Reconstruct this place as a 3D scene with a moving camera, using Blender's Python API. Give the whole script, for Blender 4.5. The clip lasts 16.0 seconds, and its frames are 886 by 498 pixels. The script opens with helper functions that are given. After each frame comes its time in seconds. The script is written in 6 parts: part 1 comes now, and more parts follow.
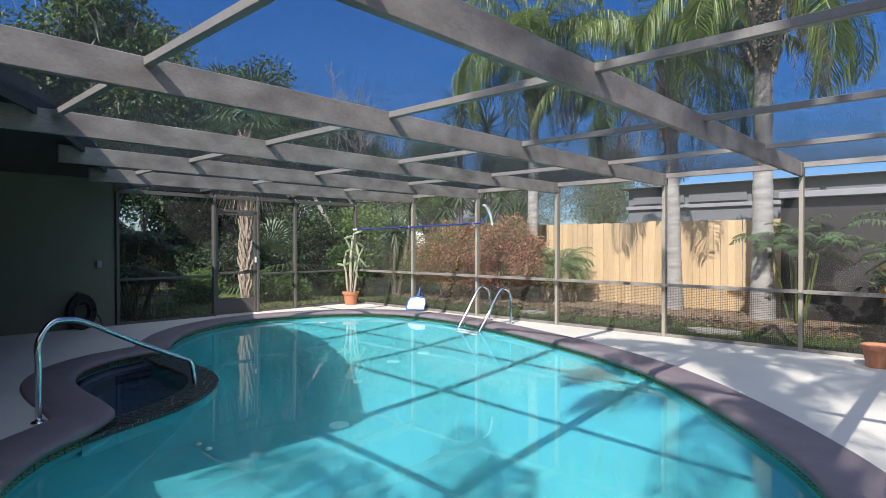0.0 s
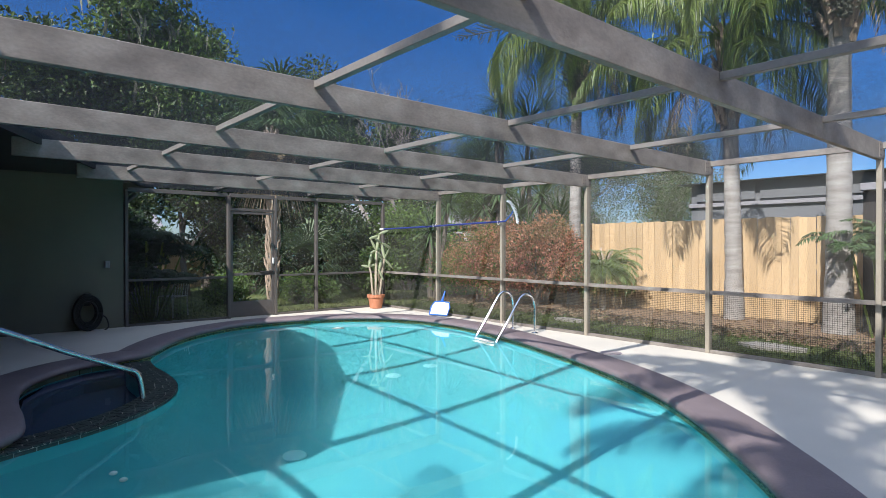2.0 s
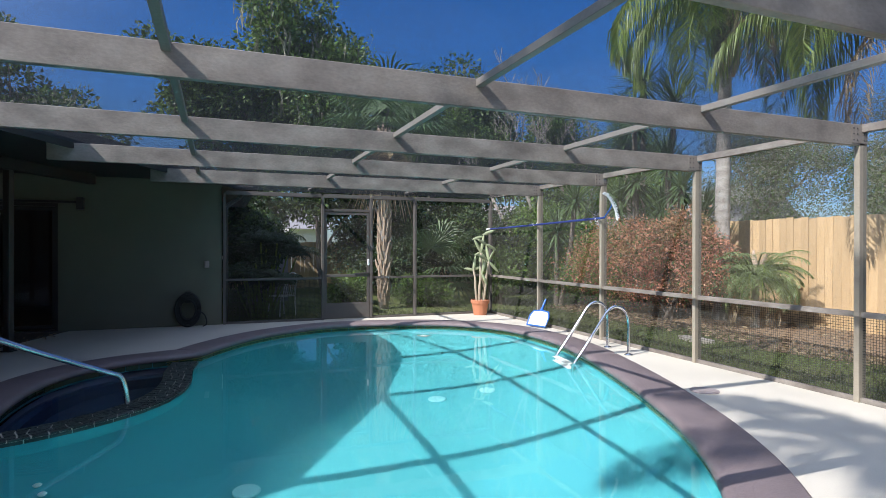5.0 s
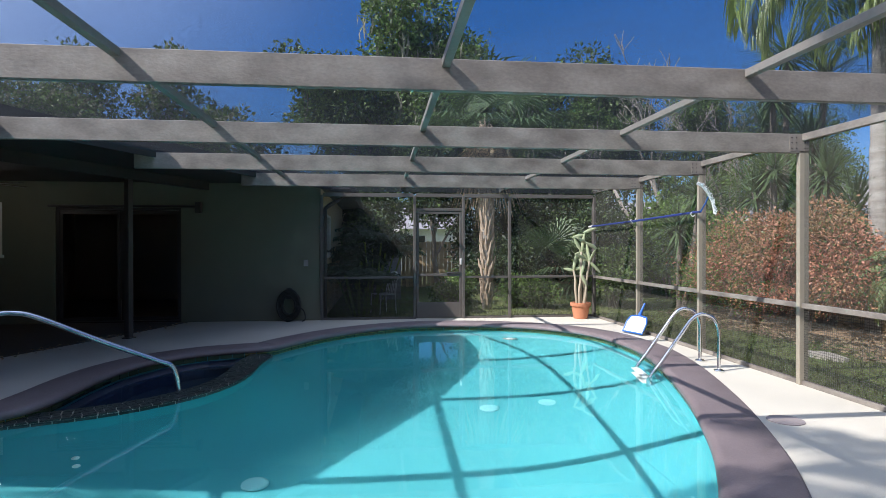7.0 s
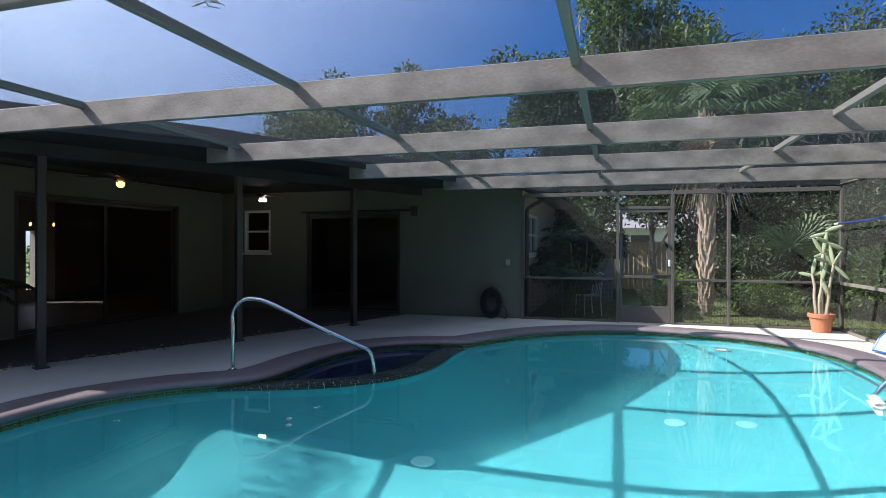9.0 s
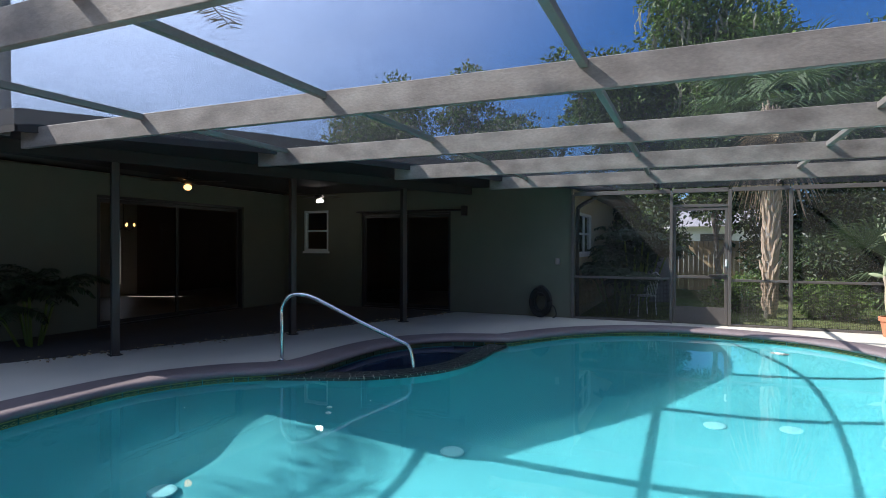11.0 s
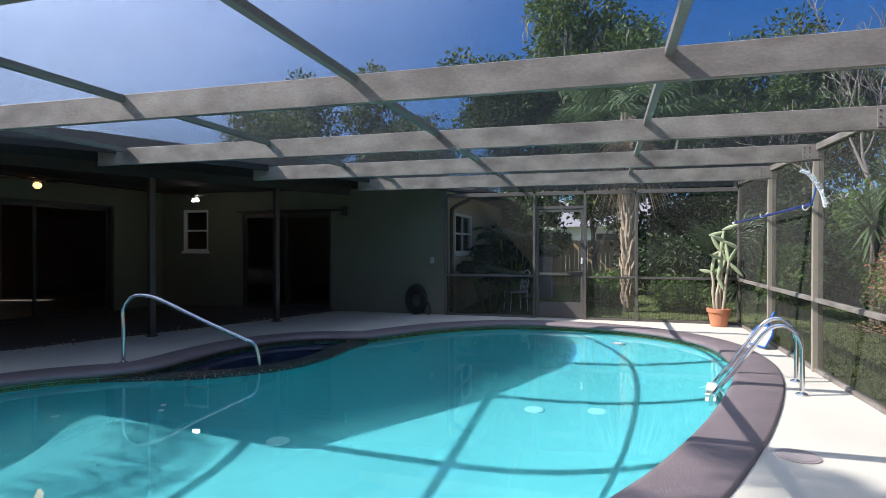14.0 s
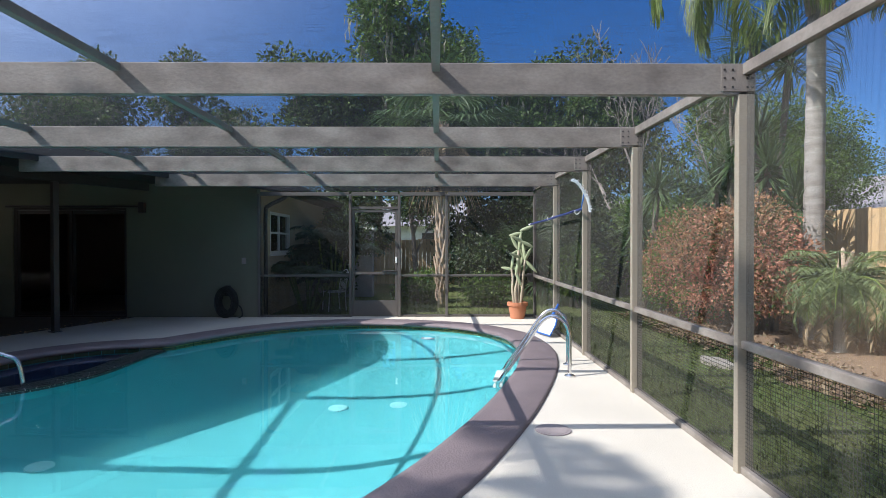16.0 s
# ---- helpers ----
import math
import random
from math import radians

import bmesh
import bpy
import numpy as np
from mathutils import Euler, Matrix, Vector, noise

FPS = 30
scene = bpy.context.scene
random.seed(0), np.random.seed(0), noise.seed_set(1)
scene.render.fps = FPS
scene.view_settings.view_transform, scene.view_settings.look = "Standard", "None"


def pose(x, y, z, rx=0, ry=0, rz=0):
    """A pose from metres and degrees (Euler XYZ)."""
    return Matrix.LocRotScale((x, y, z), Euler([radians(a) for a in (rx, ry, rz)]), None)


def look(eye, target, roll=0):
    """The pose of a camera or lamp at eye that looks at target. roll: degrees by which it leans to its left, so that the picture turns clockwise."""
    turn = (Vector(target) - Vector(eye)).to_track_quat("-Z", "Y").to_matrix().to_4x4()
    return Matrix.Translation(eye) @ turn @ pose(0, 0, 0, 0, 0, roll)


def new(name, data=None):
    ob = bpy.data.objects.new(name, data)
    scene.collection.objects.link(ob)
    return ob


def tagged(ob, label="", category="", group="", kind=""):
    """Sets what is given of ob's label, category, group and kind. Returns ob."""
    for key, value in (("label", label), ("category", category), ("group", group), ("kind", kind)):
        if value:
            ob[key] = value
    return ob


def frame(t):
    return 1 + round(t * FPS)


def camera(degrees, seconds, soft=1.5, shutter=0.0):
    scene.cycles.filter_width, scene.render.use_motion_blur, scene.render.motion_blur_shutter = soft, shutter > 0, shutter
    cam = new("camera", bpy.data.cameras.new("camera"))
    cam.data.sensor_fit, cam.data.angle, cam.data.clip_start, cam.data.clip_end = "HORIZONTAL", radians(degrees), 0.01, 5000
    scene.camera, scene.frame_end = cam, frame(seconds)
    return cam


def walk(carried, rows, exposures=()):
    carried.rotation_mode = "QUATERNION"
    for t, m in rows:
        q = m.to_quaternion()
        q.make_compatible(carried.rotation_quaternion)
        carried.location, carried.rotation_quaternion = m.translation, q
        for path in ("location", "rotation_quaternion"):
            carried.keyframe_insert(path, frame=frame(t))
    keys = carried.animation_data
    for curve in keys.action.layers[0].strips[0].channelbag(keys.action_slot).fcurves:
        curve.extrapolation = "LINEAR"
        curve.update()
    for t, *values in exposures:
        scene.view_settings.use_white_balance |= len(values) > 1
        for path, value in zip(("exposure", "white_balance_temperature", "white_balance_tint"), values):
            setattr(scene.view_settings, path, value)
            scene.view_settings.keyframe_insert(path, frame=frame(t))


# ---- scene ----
from mathutils.geometry import delaunay_2d_cdt

cam = camera(75.4, 16.0, soft=0.8)
# seconds, x, y, z, yaw, pitch, roll
ROWS = [
    (0.0, 0.000, 0.594, 1.430, 42.83, -0.53, 0.04),
    (0.5, -0.004, 0.916, 1.415, 44.67, -0.47, 0.02),
    (1.0, 0.003, 1.248, 1.409, 46.28, -0.44, 0.01),
    (1.5, 0.003, 1.582, 1.409, 48.37, -0.41, 0.01),
    (2.0, -0.015, 1.896, 1.405, 49.83, -0.37, -0.02),
    (2.5, -0.030, 2.210, 1.385, 50.88, -0.34, -0.05),
    (3.0, -0.020, 2.568, 1.385, 54.03, -0.28, -0.10),
    (3.5, -0.023, 2.920, 1.388, 57.08, -0.22, -0.15),
    (4.0, -0.023, 3.289, 1.387, 60.72, -0.21, -0.15),
    (4.2, -0.023, 3.436, 1.390, 62.85, -0.20, -0.15),
    (6.3, -0.117, 4.778, 1.394, 75.23, -0.22, 0.03),
    (6.5, -0.110, 4.899, 1.390, 77.08, -0.22, 0.04),
    (7.0, -0.084, 5.194, 1.380, 83.81, -0.22, 0.05),
    (7.5, -0.065, 5.487, 1.368, 91.38, -0.21, 0.03),
    (8.0, -0.089, 5.629, 1.370, 98.50, -0.19, -0.02),
    (8.5, -0.077, 5.731, 1.379, 103.03, -0.22, -0.08),
    (9.0, -0.039, 5.808, 1.388, 106.80, -0.26, -0.12),
    (9.5, 0.032, 5.879, 1.392, 109.56, -0.30, -0.15),
    (11.8, -0.024, 6.436, 1.370, 113.82, -0.37, -0.18),
    (12.0, -0.026, 6.516, 1.367, 112.81, -0.37, -0.15),
    (12.5, -0.027, 6.724, 1.368, 110.18, -0.38, -0.08),
    (13.0, -0.019, 6.910, 1.379, 108.98, -0.39, -0.03),
    (13.5, -0.044, 7.059, 1.384, 107.61, -0.40, -0.02),
    (14.0, -0.044, 7.166, 1.392, 105.93, -0.42, -0.04),
    (14.5, -0.029, 7.273, 1.401, 102.61, -0.44, -0.03),
    (15.0, -0.001, 7.397, 1.407, 98.23, -0.46, -0.03),
    (15.5, 0.005, 7.493, 1.404, 93.60, -0.49, -0.01),
    (16.0, -0.003, 7.508, 1.407, 89.42, -0.53, 0.04),
]
walk(cam, [(t, look((x, y, z), (x - math.sin(radians(yaw)), y + math.cos(radians(yaw)), z + math.tan(radians(pitch))), -roll)) for t, x, y, z, yaw, pitch, roll in ROWS], [(0.0, 0.60, 5850, 14), (6.5, 0.60, 5850, 14), (9.0, 0.76, 5850, 14), (13.0, 0.72, 5850, 14), (16.0, 0.60, 5850, 14)])

# ---- light ----
world = bpy.data.worlds.new("sky")
scene.world = world
world.use_nodes = True
SUN_WAY = Vector((0.37, -1.06, 1.0)).normalized()
sky = world.node_tree.nodes.new("ShaderNodeTexSky")
sky.sky_type = 'NISHITA'
sky.sun_disc = False
sky.sun_elevation = math.asin(SUN_WAY.z)
sky.sun_rotation = math.atan2(SUN_WAY.x, SUN_WAY.y)
sky.air_density, sky.dust_density, sky.ozone_density = 1.0, 0.5, 7.0
backg = world.node_tree.nodes["Background"]
backg.inputs["Strength"].default_value = 0.082
# thin haze, thicker towards the sun, standing in for glare on roof screens
wn, wl = world.node_tree.nodes, world.node_tree.links
sky_way = wn.new("ShaderNodeTexCoord")
sun_dot = wn.new("ShaderNodeVectorMath")
sun_dot.operation = 'DOT_PRODUCT'
sun_dot.inputs[1].default_value = SUN_WAY
wl.new(sky_way.outputs["Generated"], sun_dot.inputs[0])
haze = wn.new("ShaderNodeMapRange")
haze.interpolation_type = 'SMOOTHSTEP'
haze.inputs["From Min"].default_value, haze.inputs["From Max"].default_value = 0.0, 0.9
haze.inputs["To Min"].default_value, haze.inputs["To Max"].default_value = 0.0, 0.8
wl.new(sun_dot.outputs["Value"], haze.inputs["Value"])
wisp = wn.new("ShaderNodeTexNoise")
wisp.inputs["Scale"].default_value, wisp.inputs["Detail"].default_value = 2.6, 4
wl.new(sky_way.outputs["Generated"], wisp.inputs["Vector"])
wispy = wn.new("ShaderNodeMath")
wispy.operation = 'MULTIPLY_ADD'
wispy.inputs[1].default_value, wispy.inputs[2].default_value = 0.9, 0.5
wl.new(wisp.outputs["Fac"], wispy.inputs[0])
thick = wn.new("ShaderNodeMath")
thick.operation = 'MULTIPLY'
thick.use_clamp = True
wl.new(haze.outputs[0], thick.inputs[0])
wl.new(wispy.outputs[0], thick.inputs[1])
deep = wn.new("ShaderNodeHueSaturation")
deep.inputs["Saturation"].default_value, deep.inputs["Hue"].default_value = 1.2, 0.507
wl.new(sky.outputs["Color"], deep.inputs["Color"])
veil = wn.new("ShaderNodeMix")
veil.data_type = 'RGBA'
veil.inputs["B"].default_value = (9.6, 11.0, 13.4, 1)
wl.new(thick.outputs[0], veil.inputs["Factor"])
wl.new(deep.outputs[0], veil.inputs["A"])
wl.new(veil.outputs["Result"], backg.inputs["Color"])
sun_data = bpy.data.lights.new("sun", 'SUN')
sun_data.energy, sun_data.angle, sun_data.color = 5.0, radians(0.3), (1.0, 0.93, 0.81)
sun = new("sun", sun_data)
sun.matrix_world = look(SUN_WAY * 40, (0, 0, 0))


# ---- materials ----
def material(name, colour, rough=0.7, metal=0.0, vary=0.15, scale=6.0, fine=60.0, bump=0.2, spec=0.5, second=None, stretch=(1, 1, 1), per_piece=0.0, island=0.0, translucent=0.0, amount=0.5, dist=0.01):
    """A surface with colour that varies at two scales, grain and fine relief."""
    m = bpy.data.materials.new(name)
    m.use_nodes = True
    nt = m.node_tree
    N, L = nt.nodes, nt.links
    b = N["Principled BSDF"]
    tc = N.new("ShaderNodeTexCoord")
    mp = N.new("ShaderNodeMapping")
    mp.inputs["Scale"].default_value = stretch
    L.new(tc.outputs["Object"], mp.inputs["Vector"])
    big = N.new("ShaderNodeTexNoise")
    big.inputs["Scale"].default_value, big.inputs["Detail"].default_value = scale, 5
    small = N.new("ShaderNodeTexNoise")
    small.inputs["Scale"].default_value, small.inputs["Detail"].default_value = fine, 6
    L.new(mp.outputs[0], big.inputs["Vector"])
    L.new(mp.outputs[0], small.inputs["Vector"])
    c2 = second if second else tuple(c * 0.6 for c in colour)
    rampv = N.new("ShaderNodeMapRange")
    rampv.inputs["From Min"].default_value, rampv.inputs["From Max"].default_value = 0.5 - 0.25, 0.5 + 0.25
    L.new(big.outputs["Fac"], rampv.inputs["Value"])
    mix = N.new("ShaderNodeMix")
    mix.data_type = 'RGBA'
    mix.inputs["A"].default_value, mix.inputs["B"].default_value = (*colour, 1), (*c2, 1)
    mul = N.new("ShaderNodeMath")
    mul.operation = 'MULTIPLY'
    mul.inputs[1].default_value = amount if second else vary * 2
    L.new(rampv.outputs[0], mul.inputs[0])
    L.new(mul.outputs[0], mix.inputs["Factor"])
    hsv = N.new("ShaderNodeHueSaturation")
    val = N.new("ShaderNodeMapRange")
    val.inputs["To Min"].default_value, val.inputs["To Max"].default_value = 1 - vary, 1 + vary
    L.new(small.outputs["Fac"], val.inputs["Value"])
    last = val.outputs[0]
    if per_piece or island:
        src = N.new("ShaderNodeObjectInfo").outputs["Random"] if per_piece else N.new("ShaderNodeNewGeometry").outputs["Random Per Island"]
        k = per_piece or island
        r = N.new("ShaderNodeMapRange")
        r.inputs["To Min"].default_value, r.inputs["To Max"].default_value = 1 - k, 1 + k
        L.new(src, r.inputs["Value"])
        mm = N.new("ShaderNodeMath")
        mm.operation = 'MULTIPLY'
        L.new(last, mm.inputs[0])
        L.new(r.outputs[0], mm.inputs[1])
        last = mm.outputs[0]
    L.new(last, hsv.inputs["Value"])
    L.new(mix.outputs["Result"], hsv.inputs["Color"])
    L.new(hsv.outputs[0], b.inputs["Base Color"])
    b.inputs["Roughness"].default_value, b.inputs["Metallic"].default_value = rough, metal
    b.inputs["Specular IOR Level"].default_value = spec
    if bump:
        bp = N.new("ShaderNodeBump")
        bp.inputs["Strength"].default_value, bp.inputs["Distance"].default_value = bump, dist
        L.new(small.outputs["Fac"], bp.inputs["Height"])
        L.new(bp.outputs[0], b.inputs["Normal"])
    if translucent:
        tr = N.new("ShaderNodeBsdfTranslucent")
        L.new(hsv.outputs[0], tr.inputs["Color"])
        ms = N.new("ShaderNodeMixShader")
        ms.inputs[0].default_value = translucent
        L.new(b.outputs[0], ms.inputs[1])
        L.new(tr.outputs[0], ms.inputs[2])
        L.new(ms.outputs[0], N["Material Output"].inputs["Surface"])
    return m


def screen_material(name, open_part, colour, grid=0.0, wire=0.12, glow=0.0):
    """Woven screen: threads with open holes; grid is the pitch of a coarser guard mesh."""
    m = bpy.data.materials.new(name)
    m.use_nodes = True
    nt = m.node_tree
    N, L = nt.nodes, nt.links
    N.remove(N["Principled BSDF"])
    diff = N.new("ShaderNodeBsdfDiffuse")
    diff.inputs["Color"].default_value = (*colour, 1)
    tran = N.new("ShaderNodeBsdfTransparent")
    ms = N.new("ShaderNodeMixShader")
    L.new(diff.outputs[0], ms.inputs[1])
    L.new(tran.outputs[0], ms.inputs[2])
    if glow:
        thr = N.new("ShaderNodeBsdfTranslucent")
        thr.inputs["Color"].default_value = (glow, glow, glow, 1)
        ad = N.new("ShaderNodeAddShader")
        L.new(diff.outputs[0], ad.inputs[0])
        L.new(thr.outputs[0], ad.inputs[1])
        L.new(ad.outputs[0], ms.inputs[1])
    tc = N.new("ShaderNodeTexCoord")
    dirt = N.new("ShaderNodeTexNoise")
    dirt.inputs["Scale"].default_value = 1.3
    L.new(tc.outputs["Object"], dirt.inputs["Vector"])
    mr = N.new("ShaderNodeMapRange")
    mr.inputs["From Min"].default_value, mr.inputs["From Max"].default_value = 0.3, 0.7
    mr.inputs["To Min"].default_value, mr.inputs["To Max"].default_value = open_part - 0.03, open_part + 0.03
    L.new(dirt.outputs["Fac"], mr.inputs["Value"])
    fac = mr.outputs[0]
    if grid:
        sep = N.new("ShaderNodeSeparateXYZ")
        L.new(tc.outputs["Object"], sep.inputs[0])
        outs = []
        for ax in ("X", "Y", "Z"):
            a = N.new("ShaderNodeMath")
            a.operation = 'DIVIDE'
            a.inputs[1].default_value = grid
            L.new(sep.outputs[ax], a.inputs[0])
            f = N.new("ShaderNodeMath")
            f.operation = 'FRACT'
            L.new(a.outputs[0], f.inputs[0])
            g = N.new("ShaderNodeMath")
            g.operation = 'LESS_THAN'
            g.inputs[1].default_value = wire
            L.new(f.outputs[0], g.inputs[0])
            outs.append(g.outputs[0])
        return m, (N, L, outs, fac, ms, diff)
    L.new(fac, ms.inputs[0])
    L.new(ms.outputs[0], N["Material Output"].inputs["Surface"])
    return m


def guard_material(name, axis, open_part, colour, wire_colour, pitch):
    m, (N, L, outs, fac, ms, diff) = screen_material(name, open_part, colour, pitch, 0.16)
    mx = N.new("ShaderNodeMath")
    mx.operation = 'MAXIMUM'
    L.new(outs[axis], mx.inputs[0])
    L.new(outs[2], mx.inputs[1])
    inv = N.new("ShaderNodeMath")
    inv.operation = 'MULTIPLY_ADD'
    inv.inputs[1].default_value = -0.62
    L.new(mx.outputs[0], inv.inputs[0])
    L.new(fac, inv.inputs[2])
    cl = N.new("ShaderNodeClamp")
    L.new(inv.outputs[0], cl.inputs[0])
    L.new(cl.outputs[0], ms.inputs[0])
    col = N.new("ShaderNodeMix")
    col.data_type = 'RGBA'
    col.inputs["A"].default_value, col.inputs["B"].default_value = (*colour, 1), (*wire_colour, 1)
    L.new(mx.outputs[0], col.inputs["Factor"])
    L.new(col.outputs["Result"], diff.inputs["Color"])
    L.new(ms.outputs[0], N["Material Output"].inputs["Surface"])
    return m


def glass_material(name, tint, rough=0.0, ior=1.45, bump=0.0, scale=4.0):
    m = bpy.data.materials.new(name)
    m.use_nodes = True
    nt = m.node_tree
    N, L = nt.nodes, nt.links
    b = N["Principled BSDF"]
    b.inputs["Base Color"].default_value = (*tint, 1)
    b.inputs["Roughness"].default_value = rough
    b.inputs["IOR"].default_value = ior
    b.inputs["Transmission Weight"].default_value = 1.0
    if bump:
        tc = N.new("ShaderNodeTexCoord")
        nz = N.new("ShaderNodeTexNoise")
        nz.inputs["Scale"].default_value, nz.inputs["Detail"].default_value = scale, 2
        L.new(tc.outputs["Object"], nz.inputs["Vector"])
        bp = N.new("ShaderNodeBump")
        bp.inputs["Strength"].default_value, bp.inputs["Distance"].default_value = bump, 0.02
        L.new(nz.outputs["Fac"], bp.inputs["Height"])
        L.new(bp.outputs[0], b.inputs["Normal"])
    return m


def glow_material(name, colour, strength):
    m = bpy.data.materials.new(name)
    m.use_nodes = True
    b = m.node_tree.nodes["Principled BSDF"]
    b.inputs["Base Color"].default_value = (*colour, 1)
    b.inputs["Emission Color"].default_value = (*colour, 1)
    b.inputs["Emission Strength"].default_value = strength
    return m


def stone_mosaic():
    """Irregular dark stone chips set in pale joints."""
    m = material("mosaic_stone", (0.035, 0.045, 0.042), 0.35, vary=0.3, scale=9, fine=80, bump=0.2, island=0.35)
    return m


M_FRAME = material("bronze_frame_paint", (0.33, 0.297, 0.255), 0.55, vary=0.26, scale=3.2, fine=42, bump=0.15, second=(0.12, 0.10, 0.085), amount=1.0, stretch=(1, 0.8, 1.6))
M_RIVET = material("plate_paint", (0.25, 0.22, 0.19), 0.6, vary=0.15, scale=14, fine=80)
M_CONCRETE = material("cream_deck_paint", (0.66, 0.61, 0.51), 0.75, vary=0.06, scale=0.9, fine=90, bump=0.25, second=(0.52, 0.48, 0.40), amount=0.6)
M_COPING = material("mauve_coping", (0.22, 0.175, 0.175), 0.62, vary=0.16, scale=3, fine=70, bump=0.4, second=(0.15, 0.12, 0.125), amount=0.7)
M_PLASTER = material("aqua_pool_plaster", (0.068, 0.355, 0.385), 0.8, vary=0.05, scale=0.8, fine=25, bump=0.1, second=(0.058, 0.32, 0.365), amount=0.7)
M_SPA = material("blue_spa_plaster", (0.05, 0.09, 0.18), 0.7, vary=0.2, scale=2, fine=30)
M_MOSAIC = stone_mosaic()
M_GROUT = material("pale_grout", (0.56, 0.53, 0.45), 0.9, vary=0.15, scale=12, fine=90)
M_WATER = glass_material("pool_water", (0.93, 1.0, 1.0), 0.0, 1.33, bump=0.06, scale=2.2)
# pale stucco taken much darker to stand for shade under the patio roof
M_STUCCO = material("green_stucco_shade_tone", (0.165, 0.165, 0.12), 0.9, vary=0.06, scale=2.5, fine=120, bump=0.6, second=(0.135, 0.135, 0.10), amount=0.5)
M_TANSTUCCO = material("tan_stucco", (0.52, 0.42, 0.28), 0.9, vary=0.06, scale=2.5, fine=120, bump=0.6)
# dark brown boards, colour lowered further to imitate shade below the roof
M_SOFFIT = material("soffit_shade_tone", (0.035, 0.03, 0.028), 0.8, vary=0.15, scale=3, fine=50)
M_ROOFING = material("shingle_grey", (0.16, 0.14, 0.13), 0.95, vary=0.3, scale=8, fine=60, bump=0.5)
M_DARKFRAME = material("dark_bronze", (0.045, 0.04, 0.037), 0.4, vary=0.1, scale=8, fine=60, bump=0.05)
M_WHITE = material("white_paint", (0.78, 0.77, 0.73), 0.5, vary=0.04, scale=5, fine=60, bump=0.08)
M_CHROME = material("brushed_steel", (0.72, 0.73, 0.74), 0.16, metal=1.0, vary=0.04, scale=20, fine=200, bump=0.03)
M_TERRA = material("terracotta", (0.50, 0.20, 0.10), 0.85, vary=0.12, scale=9, fine=90, bump=0.3, second=(0.42, 0.19, 0.11))
M_SOIL = material("dark_soil", (0.045, 0.03, 0.02), 0.95, vary=0.4, scale=20, fine=80, bump=0.8)
M_CACTUS = material("cactus_green", (0.31, 0.37, 0.20), 0.6, vary=0.15, scale=9, fine=60, bump=0.2, second=(0.46, 0.45, 0.30))
M_CACTUSWOOD = material("cactus_bark", (0.42, 0.36, 0.26), 0.85, vary=0.2, scale=12, fine=70, bump=0.5)
M_BLUE = material("blue_plastic", (0.03, 0.14, 0.52), 0.35, vary=0.06, scale=9, fine=60, bump=0.03)
M_NET = material("white_net", (0.72, 0.76, 0.80), 0.8, vary=0.06, scale=30, fine=200)
M_NAVY = material("navy_pole", (0.03, 0.05, 0.22), 0.3, vary=0.08, scale=9, fine=60, bump=0.02)
M_HOSE = material("black_rubber", (0.018, 0.02, 0.018), 0.5, vary=0.2, scale=9, fine=60)
M_LAWN = material("lawn", (0.115, 0.175, 0.04), 0.95, vary=0.35, scale=0.7, fine=26, bump=1.0, second=(0.20, 0.185, 0.08), amount=0.7, dist=0.04)
M_BLADE = material("grass_blade", (0.11, 0.15, 0.04), 0.7, vary=0.2, scale=1.5, fine=20, bump=0, island=0.4, second=(0.2, 0.18, 0.08), translucent=0.3)
M_MULCH = material("leaf_litter", (0.27, 0.18, 0.11), 0.95, vary=0.4, scale=5, fine=40, bump=1.0, second=(0.36, 0.27, 0.18), dist=0.03)
M_FENCE = material("yellow_pine", (0.62, 0.45, 0.25), 0.75, vary=0.12, scale=3.0, fine=30, bump=0.3, second=(0.50, 0.33, 0.16), stretch=(6, 6, 0.7), per_piece=0.15)
M_OLDFENCE = material("weathered_wood", (0.50, 0.36, 0.20), 0.85, vary=0.15, scale=3.0, fine=30, bump=0.3, stretch=(6, 6, 0.7), per_piece=0.15)
M_BARK = material("grey_bark", (0.24, 0.20, 0.165), 0.95, vary=0.25, scale=5, fine=40, bump=0.9, stretch=(1, 1, 3), dist=0.03)
# second tone: bark mottle, deepened to imitate dappled leaf shadow on the trunks
M_PALMBARK = material("palm_bark_shade_dapple", (0.52, 0.49, 0.44), 0.9, vary=0.16, scale=2.5, fine=40, bump=0.7, second=(0.24, 0.21, 0.18), amount=0.8, stretch=(1, 1, 5), dist=0.03)
M_BOOT = material("palm_boots", (0.46, 0.36, 0.26), 0.9, vary=0.2, scale=8, fine=50, bump=0.5, island=0.3)
M_FROND = material("palm_leaf", (0.19, 0.27, 0.06), 0.4, vary=0.12, scale=2, fine=30, bump=0, island=0.35, second=(0.27, 0.29, 0.09), translucent=0.4)
M_FRONDBLUE = material("fan_leaf", (0.11, 0.17, 0.07), 0.5, vary=0.12, scale=2, fine=30, bump=0, island=0.3, translucent=0.3)
M_PYGMY = material("pygmy_leaf", (0.30, 0.38, 0.17), 0.5, vary=0.12, scale=2, fine=30, bump=0, island=0.3, translucent=0.4)
M_DEADFROND = material("dry_frond", (0.40, 0.31, 0.19), 0.8, vary=0.15, scale=2, fine=30, bump=0, island=0.3, translucent=0.2)
M_LEAF = material("tree_leaf", (0.09, 0.145, 0.04), 0.5, vary=0.15, scale=1.2, fine=20, bump=0, island=0.45, second=(0.13, 0.17, 0.05), translucent=0.3)
